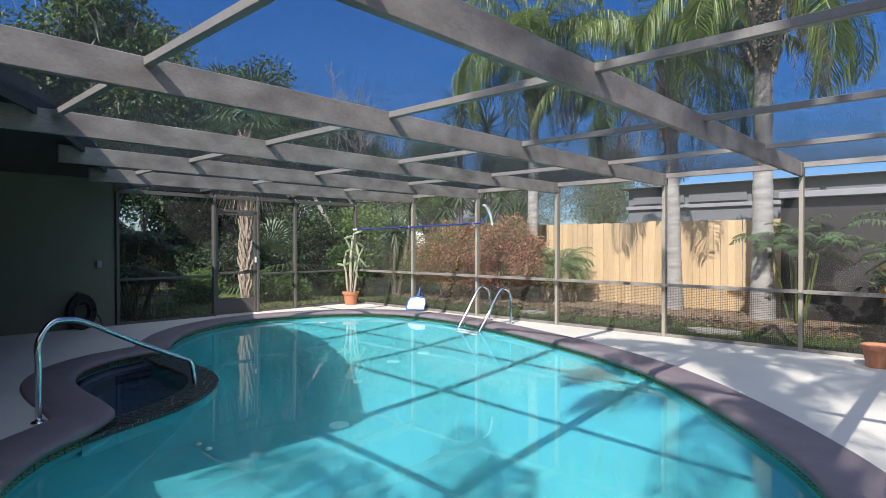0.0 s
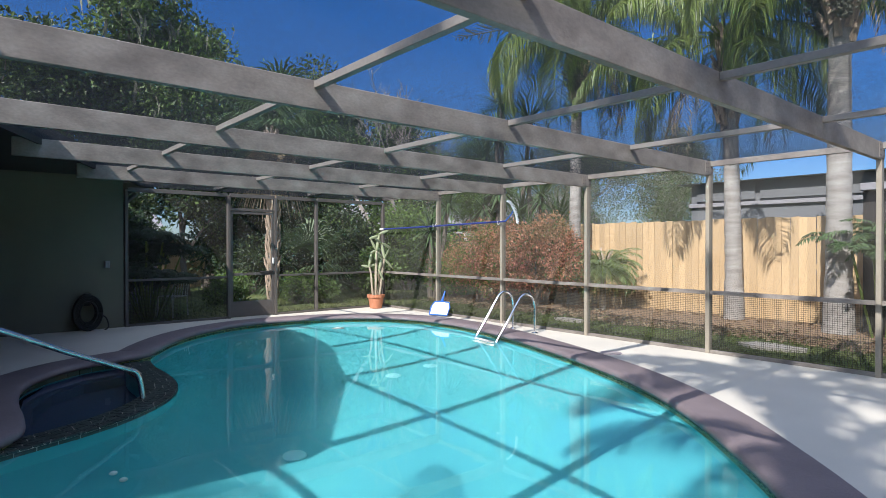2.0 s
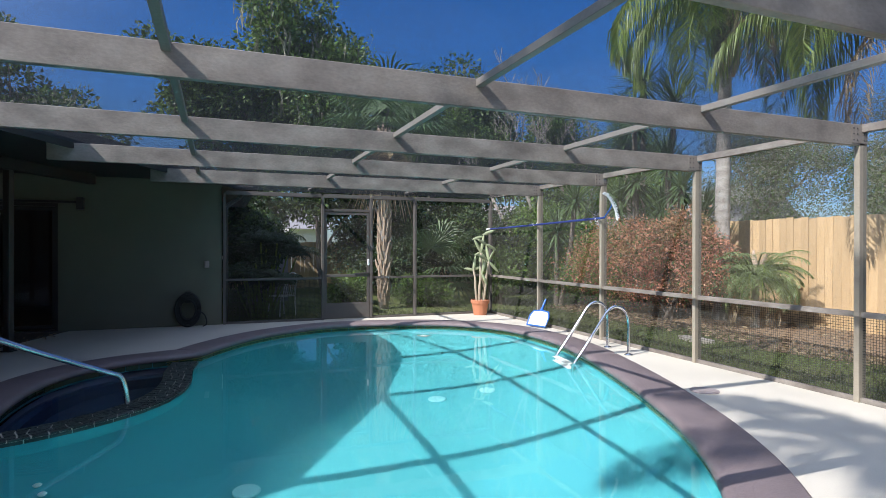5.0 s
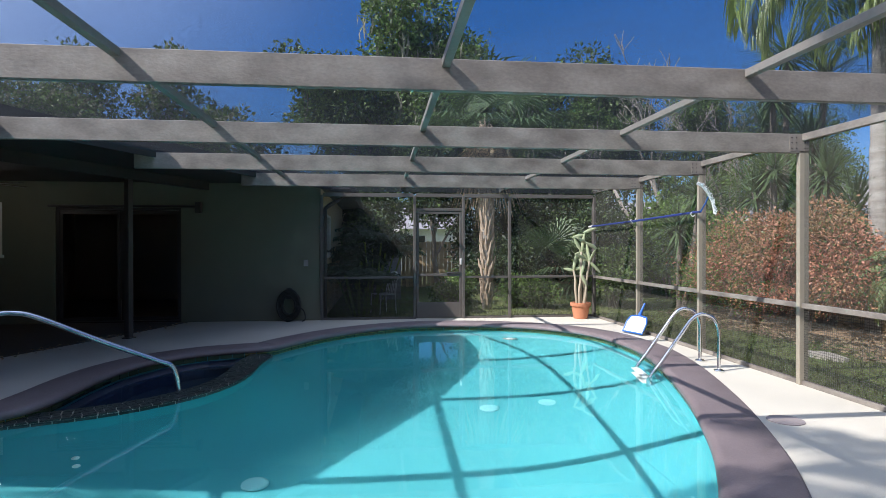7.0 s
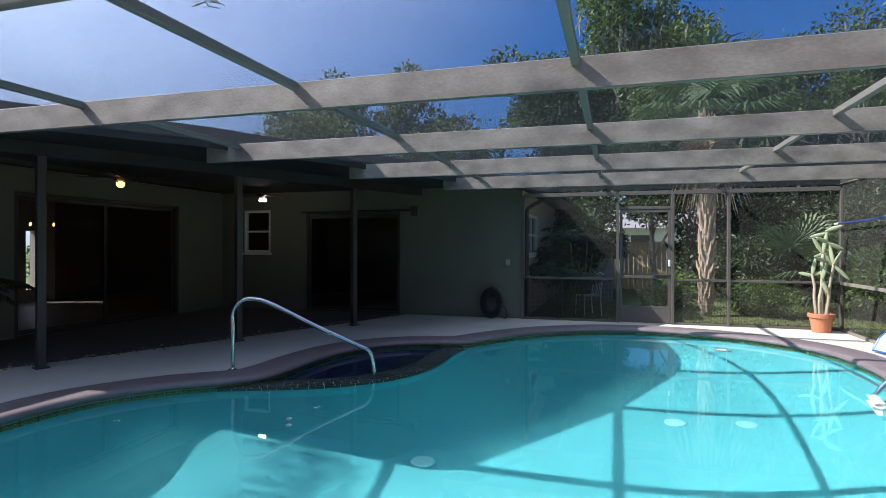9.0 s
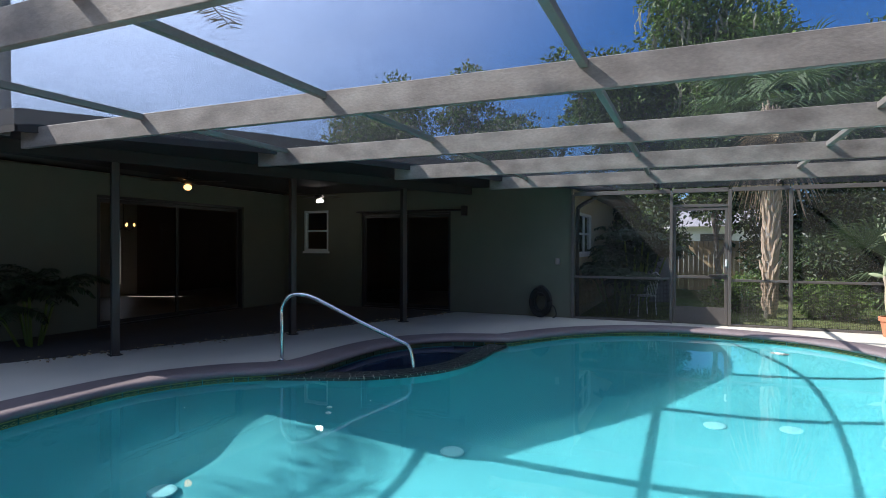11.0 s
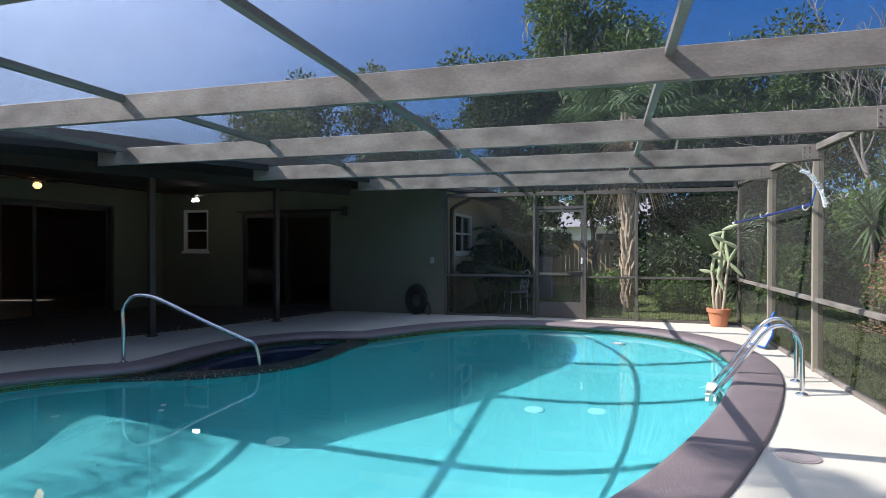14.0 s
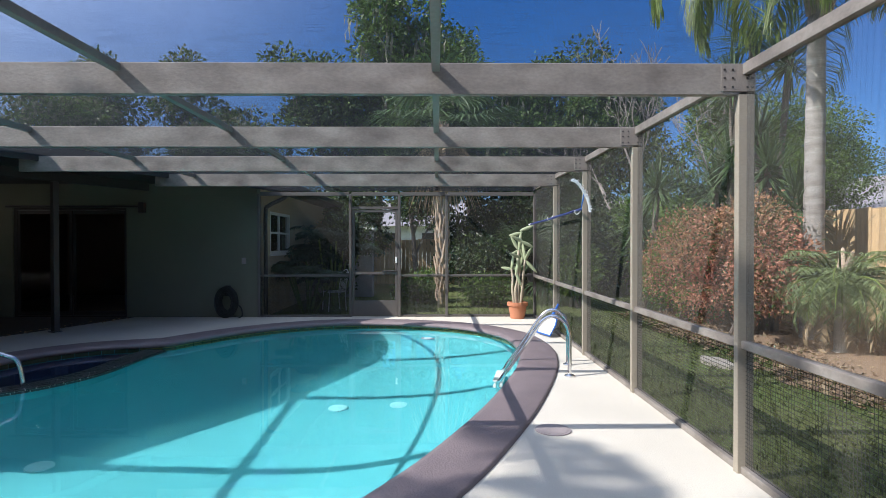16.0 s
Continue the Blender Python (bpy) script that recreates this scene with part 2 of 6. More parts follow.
M_LEAFBRIGHT = material("bright_leaf", (0.14, 0.24, 0.05), 0.5, vary=0.15, scale=1.2, fine=20, bump=0, island=0.4, second=(0.22, 0.30, 0.07), translucent=0.35)
# darker copy of the leaf colour, for plants meant to look shaded
M_LEAFDARK = material("leaf_shade_tone", (0.035, 0.06, 0.022), 0.5, vary=0.15, scale=1.2, fine=20, bump=0, island=0.45, translucent=0.2)
M_REDLEAF = material("copper_leaf", (0.58, 0.22, 0.16), 0.5, vary=0.15, scale=1.3, fine=20, bump=0, island=0.55, second=(0.28, 0.25, 0.10), amount=0.9, translucent=0.3)
M_MOSS = material("hanging_moss", (0.24, 0.24, 0.17), 0.95, vary=0.2, scale=2, fine=30, bump=0, island=0.3, translucent=0.3)
M_TWIG = material("bare_twig", (0.34, 0.30, 0.26), 0.9, vary=0.15, scale=5, fine=40, bump=0.2)
M_FLOWER = material("orange_croton", (0.45, 0.20, 0.03), 0.5, vary=0.2, scale=2, fine=20, bump=0, island=0.4, second=(0.14, 0.18, 0.03), translucent=0.3)
M_SCREEN = screen_material("wall_screen", 0.80, (0.13, 0.125, 0.11))
# frame paint darkened to stand for shade on the end wall
M_ENDFRAME = material("end_frame_shade_tone", (0.115, 0.102, 0.09), 0.55, vary=0.16, scale=2.6, fine=40, bump=0.15)
M_PORCH = material("porch_mesh_grey", (0.17, 0.175, 0.18), 0.8, vary=0.12, scale=1.5, fine=40)
# frame paint darkened for the shaded sides of the purlins
M_PURLIN = material("purlin_shade_tone", (0.23, 0.21, 0.185), 0.55, vary=0.18, scale=2.6, fine=40, bump=0.15)
# frame paint with warm sunlight on the posts put into the colour
M_POST = material("post_sunlit_tone", (0.34, 0.30, 0.23), 0.55, vary=0.14, scale=3.0, fine=40, bump=0.15, second=(0.30, 0.26, 0.20), amount=0.7, stretch=(1, 1, 2.5))
M_ROOFSCREEN = screen_material("roof_screen", 0.97, (0.012, 0.013, 0.015), glow=0.03)
M_THREAD = material("screen_thread", (0.05, 0.053, 0.058), 0.5, vary=0.1, scale=3, fine=20, bump=0, translucent=0.6)
# separate patio floor; its dark colour partly stands for the roof's shade
M_PATIO = material("patio_floor_shade_tone", (0.10, 0.085, 0.075), 0.85, vary=0.15, scale=3, fine=70, bump=0.4)
M_GUARD_X = guard_material("guard_screen_long", 0, 0.70, (0.045, 0.046, 0.04), (0.07, 0.068, 0.06), 0.024)
M_GUARD_Y = guard_material("guard_screen_end", 1, 0.70, (0.045, 0.046, 0.04), (0.07, 0.068, 0.06), 0.024)
M_GLASS = glass_material("window_glass", (0.82, 0.86, 0.86), 0.0, 1.45)
M_INTERIOR = material("room_plaster", (0.42, 0.36, 0.30), 0.9, vary=0.05, scale=2, fine=60)
M_WOODWALL = material("brown_panelling", (0.16, 0.08, 0.045), 0.5, vary=0.2, scale=3, fine=40, stretch=(5, 5, 0.6))
M_FLOORTILE = material("room_floor", (0.34, 0.29, 0.24), 0.4, vary=0.08, scale=2, fine=50)
M_BULB = glow_material("warm_bulb", (1.0, 0.50, 0.14), 2.2)
M_BULBWHITE = glow_material("white_bulb", (1.0, 0.86, 0.68), 14.0)
M_FANWOOD = material("fan_blade_wood", (0.05, 0.03, 0.02), 0.4, vary=0.2, scale=4, fine=40)
M_NEARGREY = material("grey_porch_paint", (0.11, 0.115, 0.125), 0.8, vary=0.12, scale=4, fine=40)
M_GREYROOF = material("neighbour_roof", (0.30, 0.29, 0.30), 0.9, vary=0.15, scale=4, fine=40)
M_STONE = material("flat_stone", (0.48, 0.44, 0.38), 0.9, vary=0.12, scale=4, fine=50, bump=0.5)
M_DRAIN = material("pale_drain_plastic", (0.22, 0.54, 0.57), 0.6, vary=0.06, scale=20, fine=90)
M_LID = material("grey_plastic_lid", (0.34, 0.29, 0.28), 0.6, vary=0.06, scale=20, fine=90)
M_TILEGREEN = material("patterned_tile", (0.05, 0.09, 0.05), 0.25, vary=0.2, scale=20, fine=60, bump=0.05, per_piece=0.2)
M_TILEYELLOW = material("tile_ornament", (0.26, 0.24, 0.07), 0.3, vary=0.2, scale=30, fine=80, bump=0.05)


# ---- mesh helpers ----
def mesh_object(name, bm, mat, parent=None, smooth=False):
    me = bpy.data.meshes.new(name)
    bm.to_mesh(me)
    bm.free()
    if smooth:
        me.shade_smooth()
    for mm in (mat if isinstance(mat, (list, tuple)) else [mat]):
        me.materials.append(mm)
    ob = new(name, me)
    if parent:
        ob.parent = parent
    return ob


def part(name, bm, mat, parent, label="", smooth=False):
    ob = mesh_object(name, bm, mat, parent, smooth)
    if label:
        tagged(ob, label)
    return ob


def thing(name, label, category, place=(0, 0, 0), turn=0, group=""):
    e = new(name)
    e.empty_display_size = 0.1
    e.matrix_basis = pose(*place, 0, 0, turn)
    return tagged(e, label, category, group)


def add_box(bm, x0, x1, y0, y1, z0, z1, bevel=0.0, seg=1):
    vs = [bm.verts.new(p) for p in ((x0, y0, z0), (x1, y0, z0), (x1, y1, z0), (x0, y1, z0), (x0, y0, z1), (x1, y0, z1), (x1, y1, z1), (x0, y1, z1))]
    fs = [bm.faces.new([vs[i] for i in f]) for f in ((0, 3, 2, 1), (4, 5, 6, 7), (0, 1, 5, 4), (1, 2, 6, 5), (2, 3, 7, 6), (3, 0, 4, 7))]
    if bevel:
        es = list({e for f in fs for e in f.edges})
        bmesh.ops.bevel(bm, geom=es, offset=bevel, segments=seg, affect='EDGES', profile=0.5)


def box(x0, x1, y0, y1, z0, z1, bevel=0.0, seg=1):
    bm = bmesh.new()
    add_box(bm, x0, x1, y0, y1, z0, z1, bevel, seg)
    return bm


def add_tube(bm, pts, radii, sides=8, caps=True):
    """A tube along points, with a radius at each."""
    pts = [Vector(p) for p in pts]
    if not isinstance(radii, (list, tuple)):
        radii = [radii] * len(pts)
    rings = []
    ref = None
    for i, p in enumerate(pts):
        a = (pts[min(i + 1, len(pts) - 1)] - pts[max(i - 1, 0)]).normalized()
        if ref is None:
            ref = Vector((0, 0, 1)) if abs(a.z) < 0.9 else Vector((1, 0, 0))
        u = (ref - a * ref.dot(a)).normalized()
        ref = u
        v = a.cross(u)
        rings.append([bm.verts.new(p + (u * math.cos(k * math.tau / sides) + v * math.sin(k * math.tau / sides)) * radii[i]) for k in range(sides)])
    for r0, r1 in zip(rings, rings[1:]):
        for k in range(sides):
            bm.faces.new((r0[k], r0[(k + 1) % sides], r1[(k + 1) % sides], r1[k]))
    if caps:
        bm.faces.new(rings[0][::-1])
        bm.faces.new(rings[-1])


def tube(pts, radii, sides=8):
    bm = bmesh.new()
    add_tube(bm, pts, radii, sides)
    return bm


def add_lathe(bm, profile, sides=24, cx=0.0, cy=0.0):
    """A turned shape: profile of (radius, height)."""
    rings = [[bm.verts.new((cx + r * math.cos(k * math.tau / sides), cy + r * math.sin(k * math.tau / sides), z)) for k in range(sides)] for r, z in profile]
    for r0, r1 in zip(rings, rings[1:]):
        for k in range(sides):
            bm.faces.new((r0[k], r0[(k + 1) % sides], r1[(k + 1) % sides], r1[k]))
    bm.faces.new(rings[0][::-1])
    bm.faces.new(rings[-1])


def lathe(profile, sides=24):
    bm = bmesh.new()
    add_lathe(bm, profile, sides)
    return bm


def bend(pts, per=6):
    """A smooth curve through the points (open)."""
    P = [Vector(p) for p in pts]
    out = []
    for i in range(len(P) - 1):
        a, b, c, d = P[max(i - 1, 0)], P[i], P[i + 1], P[min(i + 2, len(P) - 1)]
        for k in range(per):
            s = k / per
            out.append(0.5 * (2 * b + (c - a) * s + (2 * a - 5 * b + 4 * c - d) * s * s + (3 * b - a - 3 * c + d) * s ** 3))
    out.append(P[-1])
    return out


def ring_bend(pts, per=5):
    """A smooth closed curve through the points."""
    P = [Vector(p) for p in pts]
    n = len(P)
    out = []
    for i in range(n):
        a, b, c, d = P[i - 1], P[i], P[(i + 1) % n], P[(i + 2) % n]
        for k in range(per):
            s = k / per
            out.append(0.5 * (2 * b + (c - a) * s + (2 * a - 5 * b + 4 * c - d) * s * s + (3 * b - a - 3 * c + d) * s ** 3))
    return out


def loop_offset(loop, w):
    """The closed plane curve moved outwards by w (counter-clockwise loop)."""
    n = len(loop)
    out = []
    for i in range(n):
        d = (loop[(i + 1) % n] - loop[i - 1])
        nrm = Vector((d.y, -d.x)).normalized()
        out.append(loop[i] + nrm * w)
    return out


def fill_between(bm, outer, inner, z):
    vo = [bm.verts.new((p[0], p[1], z)) for p in outer]
    eo = [bm.edges.new((vo[i], vo[(i + 1) % len(vo)])) for i in range(len(vo))]
    if inner:
        vi = [bm.verts.new((p[0], p[1], z)) for p in inner]
        eo += [bm.edges.new((vi[i], vi[(i + 1) % len(vi)])) for i in range(len(vi))]
    bmesh.ops.triangle_fill(bm, use_beauty=True, use_dissolve=False, edges=eo)
    for f in bm.faces:
        f.normal_update()
        if f.normal.z < 0:
            f.normal_flip()


# ---- the setting ----
WX, NY = -11.06, 9.39          # planes of the end screen and the long screen
EAST, SOUTH = 7.6, -2.75       # far side of the cage behind the walker, house wall
BEAM_X = [-9.04, -7.22, -5.40, -3.50, -1.68, 0.17, 2.02, 3.87, 5.72]
PURLIN_Y = [-1.84, 0.02, 1.86, 3.72, 5.58, 7.50]
BEAM_Z0, BEAM_Z1 = 2.31, 2.50
WATER_Z = -0.074

pool_pts = [(-0.35, 3.3), (-0.40, 3.9), (-0.56, 4.44), (-0.81, 4.91), (-1.26, 5.48), (-1.71, 5.97), (-2.19, 6.44), (-2.80, 6.93), (-3.45, 7.32), (-4.04, 7.60),
            (-4.90, 7.95), (-5.95, 8.30), (-6.83, 8.53), (-7.70, 8.63), (-8.75, 8.50), (-9.55, 7.93), (-9.98, 7.1), (-10.12, 6.3), (-10.03, 5.6), (-9.62, 4.88),
            (-9.10, 4.36), (-8.50, 3.96), (-8.12, 3.74), (-7.98, 3.40), (-7.80, 2.95), (-7.42, 2.55), (-6.9, 2.32), (-6.3, 2.25), (-5.75, 2.25), (-5.30, 2.20), (-5.0, 1.95),
            (-4.71, 1.60), (-4.32, 1.32), (-3.91, 1.16), (-3.4, 1.12), (-2.7, 1.14), (-1.9, 1.35), (-1.2, 1.78), (-0.72, 2.35), (-0.45, 2.82)]
pool_loop = [Vector((p.x, p.y)) for p in ring_bend([(x, y, 0) for x, y in pool_pts], 4)]
coping_loop = loop_offset(pool_loop, 0.42)
# the basin proper, with the spa bay cut off by its dam
DAM = [(-7.99, 3.60), (-7.5, 3.55), (-6.95, 3.56), (-6.45, 3.50), (-6.0, 3.30), (-5.63, 2.95), (-5.42, 2.62), (-5.32, 2.38), (-5.20, 2.08), (-5.10, 1.85)]
basin_pts = pool_pts[:23] + DAM + pool_pts[31:]
basin_loop = [Vector((p.x, p.y)) for p in ring_bend([(x, y, 0) for x, y in basin_pts], 4)]
BX, BY = np.array([p.x for p in basin_loop]), np.array([p.y for p in basin_loop])
EX, EY = np.roll(BX, -1) - BX, np.roll(BY, -1) - BY


def basin_depth(x, y):
    """Distance from the basin's edge, and whether the point lies within it."""
    u = np.clip(((x - BX) * EX + (y - BY) * EY) / (EX * EX + EY * EY), 0, 1)
    dist = np.sqrt(((BX + u * EX - x) ** 2 + (BY + u * EY - y) ** 2).min())
    cross = ((BY > y) != (np.roll(BY, -1) > y)) & (x < BX + EX * (y - BY) / np.where(EY == 0, 1e-9, EY))
    return dist, bool(cross.sum() % 2)


def bowl_z(x, y):
    """Height of the bowl-shaped basin floor."""
    dist, within = basin_depth(x, y)
    if not within:
        return -0.28
    return -0.28 - 1.0 * (1 - (1 - min(dist / 2.1, 1.0)) ** 2.6)


def sweep_loop(bm, loop, profile):
    """A ring along a closed plane curve; profile gives (outward, height)."""
    n = len(loop)
    cols = [loop_offset(loop, o) for o, _ in profile]
    rows = [[bm.verts.new((c[i].x, c[i].y, z)) for c, (_, z) in zip(cols, profile)] for i in range(n)]
    for i in range(n):
        a, b = rows[i], rows[(i + 1) % n]
        for k in range(len(profile) - 1):
            bm.faces.new((a[k], b[k], b[k + 1], a[k + 1]))


def build_ground():
    bm = bmesh.new()
    X = [-400, -60, -30, WX - 0.08, EAST + 0.1, 30, 400]
    Y = [-400, -60, -30, -14, NY + 0.06, 14.0, 30, 60, 400]
    grid = {(i, j): bm.verts.new((x, y, -0.06)) for i, x in enumerate(X) for j, y in enumerate(Y)}
    for i in range(len(X) - 1):
        for j in range(len(Y) - 1):
            if X[i] >= WX - 0.1 and X[i + 1] <= EAST + 0.2 and Y[j] >= -14 and Y[j + 1] <= NY + 0.1:
                continue
            bm.faces.new((grid[i, j], grid[i + 1, j], grid[i + 1, j + 1], grid[i, j + 1]))
    ob = mesh_object("ground", bm, M_LAWN)
    tagged(ob, "patchy green and straw-coloured lawn round the screen cage", "lawn", kind="structure")


def build_deck():
    bm = bmesh.new()
    outer = [(WX - 0.08, SOUTH), (EAST + 0.1, SOUTH), (EAST + 0.1, NY + 0.06), (WX - 0.08, NY + 0.06)]
    fill_between(bm, outer, coping_loop, 0.0)
    # the slab's outer edge
    vs = [bm.verts.new((x, y, 0.0)) for x, y in outer] + [bm.verts.new((x, y, -0.3)) for x, y in outer]
    for i in range(4):
        bm.faces.new((vs[i], vs[i + 4], vs[(i + 1) % 4 + 4], vs[(i + 1) % 4]))
    ob = mesh_object("floor_deck", bm, M_CONCRETE)
    tagged(ob, "cream painted concrete pool deck with faint stains", "deck", kind="structure")
    bm = bmesh.new()
    sweep_loop(bm, pool_loop, [(0.42, -0.02), (0.415, 0.018), (0.395, 0.03), (0.02, 0.036), (-0.025, 0.028), (-0.045, 0.005), (-0.045, -0.02), (-0.03, -0.035), (0.012, -0.04)])
    ob = mesh_object("trim_coping", bm, M_COPING, smooth=True)
    tagged(ob, "mauve-brown rounded concrete coping round the pool", "coping", kind="structure")
    # shell: a short upright wall, then a bowl that deepens away from the edge
    bm = bmesh.new()
    sweep_loop(bm, pool_loop, [(0.012, -0.03), (0.012, -0.30)])
    xs = np.arange(-10.2, -0.3, 0.13)
    ys = np.arange(1.1, 8.7, 0.13)
    inside = [Vector((x, y)) for x in xs for y in ys if basin_depth(x, y)[1] and basin_depth(x, y)[0] > 0.07]
    rim = loop_offset(basin_loop, 0.012)
    ring = len(rim)
    flat, _, tris, _, _, _ = delaunay_2d_cdt(rim + inside, [(i, (i + 1) % ring) for i in range(ring)], [], 1, 1e-5)
    vs = [bm.verts.new((p.x, p.y, bowl_z(p.x, p.y))) for p in flat]
    for t in tris:
        f = bm.faces.new([vs[i] for i in t])
        f.normal_update()
        if f.normal.z < 0:
            f.normal_flip()
    ob = mesh_object("pool_shell", bm, M_PLASTER, smooth=True)
    tagged(ob, "pale aqua plastered pool basin", "pool", kind="structure")
    # water
    bm = bmesh.new()
    fill_between(bm, loop_offset(pool_loop, 0.008), None, WATER_Z)
    ob = mesh_object("water", bm, M_WATER)
    ob.visible_shadow = False
    tagged(ob, "clear calm turquoise pool water", "water", kind="structure")


def build_walls():
    # house walls round the covered patio
    def wall(name, bm, mat, label):
        return tagged(mesh_object(name, bm, mat), label, "wall", kind="structure")

    T = 0.2
    bm = bmesh.new()
    x0, x1 = WX - T, WX
    add_box(bm, x0, x1, 1.55, 4.05, -0.02, 2.56)
    add_box(bm, x0, x1, -0.62, 1.55, 2.10, 2.56)
    add_box(bm, x0, x1, -1.50, -0.62, -0.02, 2.56)
    add_box(bm, x0, x1, -2.18, -1.50, 2.18, 2.56)
    add_box(bm, x0, x1, -2.18, -1.50, -0.02, 1.22)
    add_box(bm, x0, x1, SOUTH - T, -2.18, -0.02, 2.56)
    wall("wall_west", bm, M_STUCCO, "green stucco house wall, its colour darkened for deep shade")
    bm = bmesh.new()
    y0, y1 = SOUTH - T, SOUTH
    add_box(bm, WX, -9.7, y0, y1, -0.02, 2.56)
    add_box(bm, -9.7, -6.35, y0, y1, 2.2, 2.56)
    add_box(bm, -6.35, EAST + 0.1, y0, y1, -0.02, 2.56)
    wall("wall_south", bm, M_STUCCO, "green stucco house wall, its colour darkened for the patio roof's shade")
    # side wing beyond the screen
    bm = bmesh.new()
    y0, y1 = 3.85, 4.05
    add_box(bm, -11.9, WX - T, y0, y1, -0.06, 2.5)
    add_box(bm, -13.5, -11.9, y0, y1, 2.08, 2.5)
    add_box(bm, -13.5, -11.9, y0, y1, -0.06, 1.2)
    add_box(bm, -20.0, -13.5, y0, y1, -0.06, 2.5)
    add_box(bm, -20.2, -20.0, -6.0, 4.05, -0.06, 2.5)
    wall("wall_wing", bm, M_TANSTUCCO, "tan stucco side wall of the house wing")
    # closing walls of the rooms
    bm = bmesh.new()
    add_box(bm, WX - 0.2, -10.75, -8.2, -8.0, -0.02, 2.7)
    add_box(bm, -10.75, -10.5, -8.2, -8.0, 1.75, 2.7)
    add_box(bm, -10.75, -10.5, -8.2, -8.0, -0.02, 0.3)
    add_box(bm, -10.5, EAST + 0.1, -8.2, -8.0, -0.02, 2.7)
    add_box(bm, -4.6, -4.4, -8.0, SOUTH - T, -0.02, 2.7)
    wall("wall_room_back", bm, M_INTERIOR, "plain beige room wall behind the sliding door")
    bm = bmesh.new()
    add_box(bm, -16.2, -16.0, -8.2, 3.85, -0.02, 2.7)
    add_box(bm, -16.0, WX - T, -8.2, -8.0, -0.02, 2.7)
    add_box(bm, -16.0, WX - T, -2.95, -2.75, -0.02, 2.7)
    wall("wall_room_side", bm, M_WOODWALL, "brown panelled inner wall of a dark room")
    ob = mesh_object("floor_rooms", box(-16.0, EAST + 0.1, -8.0, SOUTH - 0.001, -0.2, -0.01), M_FLOORTILE)
    tagged(ob, "beige tiled indoor floor", "floor", kind="structure")
    ob = mesh_object("floor_bedroom", box(-16.0, WX - 0.09, SOUTH, 3.85, -0.2, -0.012), M_FLOORTILE)
    tagged(ob, "beige tiled indoor floor", "floor", kind="structure")
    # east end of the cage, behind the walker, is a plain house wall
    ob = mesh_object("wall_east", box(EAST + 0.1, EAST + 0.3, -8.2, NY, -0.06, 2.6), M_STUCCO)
    tagged(ob, "green stucco wall closing the cage, in the shade-darkened tone", "wall", kind="structure")


def prism(bm, outline, z0, z1):
    lo = [bm.verts.new((x, y, z0)) for x, y in outline]
    hi = [bm.verts.new((x, y, z1)) for x, y in outline]
    n = len(outline)
    bm.faces.new(lo[::-1])
    bm.faces.new(hi)
    for i in range(n):
        bm.faces.new((lo[i], lo[(i + 1) % n], hi[(i + 1) % n], hi[i]))


def build_roofs():
    # patio ceiling with the slanting eave over the pool side
    eave = [(-16.2, -2.0), (EAST + 0.6, -2.0), (EAST + 0.6, -1.75), (-3.36, -1.75), (-3.36, 0.36), (-5.2, 1.62), (-7.2, 2.52), (-9.05, 3.30), (-10.9, 4.25), (-16.2, 4.25)]
    bm = bmesh.new()
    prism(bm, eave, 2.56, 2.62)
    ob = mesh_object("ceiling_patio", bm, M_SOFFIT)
    tagged(ob, "dark board ceiling of the covered patio, darkened further for shade", "ceiling", kind="structure")
    bm = bmesh.new()
    pts = eave[2:9]
    for (ax, ay), (bx, by) in zip(pts, pts[1:]):
        d = Vector((bx - ax, by - ay)).normalized()
        nrm = Vector((d.y, -d.x)) * 0.03
        q = [(ax, ay), (bx, by), (bx + nrm.x, by + nrm.y), (ax + nrm.x, ay + nrm.y)]
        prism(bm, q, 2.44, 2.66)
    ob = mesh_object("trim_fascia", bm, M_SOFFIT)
    tagged(ob, "dark fascia board along the patio eave, darkened further for shade", "fascia", kind="structure")
    # pitched house roof behind
    bm = bmesh.new()
    v = [bm.verts.new(p) for p in ((EAST + 0.6, -1.85, 2.62), (-16.4, -1.85, 2.62), (-16.4, -5.4, 3.05), (EAST + 0.6, -5.4, 3.05), (EAST + 0.6, -9.0, 2.62), (-16.4, -9.0, 2.62))]
    bm.faces.new((v[0], v[3], v[2], v[1]))
    bm.faces.new((v[3], v[4], v[5], v[2]))
    bm.faces.new((v[1], v[2], v[5]))
    bm.faces.new((v[0], v[4], v[3]))
    bm.faces.new((v[0], v[1], v[5], v[4]))
    bmesh.ops.recalc_face_normals(bm, faces=bm.faces)
    ob = mesh_object("roof_house", bm, M_ROOFING)
    tagged(ob, "grey shingled low house roof", "roof", kind="structure")
    bm = bmesh.new()
    add_box(bm, -20.6, WX - 0.25, 3.2, 4.6, 2.50, 2.58)
    v = [bm.verts.new(p) for p in ((-20.6, 4.6, 2.585), (WX - 0.25, 4.6, 2.585), (WX - 0.25, 0.0, 3.2), (-20.6, 0.0, 3.2), (-20.6, -4.0, 2.585), (WX - 0.25, -4.0, 2.585))]
    bm.faces.new((v[0], v[1], v[2], v[3]))
    bm.faces.new((v[3], v[2], v[5], v[4]))
    bm.faces.new((v[1], v[5], v[2]))
    bm.faces.new((v[0], v[3], v[4]))
    ob = mesh_object("roof_wing", bm, M_ROOFING)
    tagged(ob, "grey shingled roof of the side wing with brown eave", "roof", kind="structure")


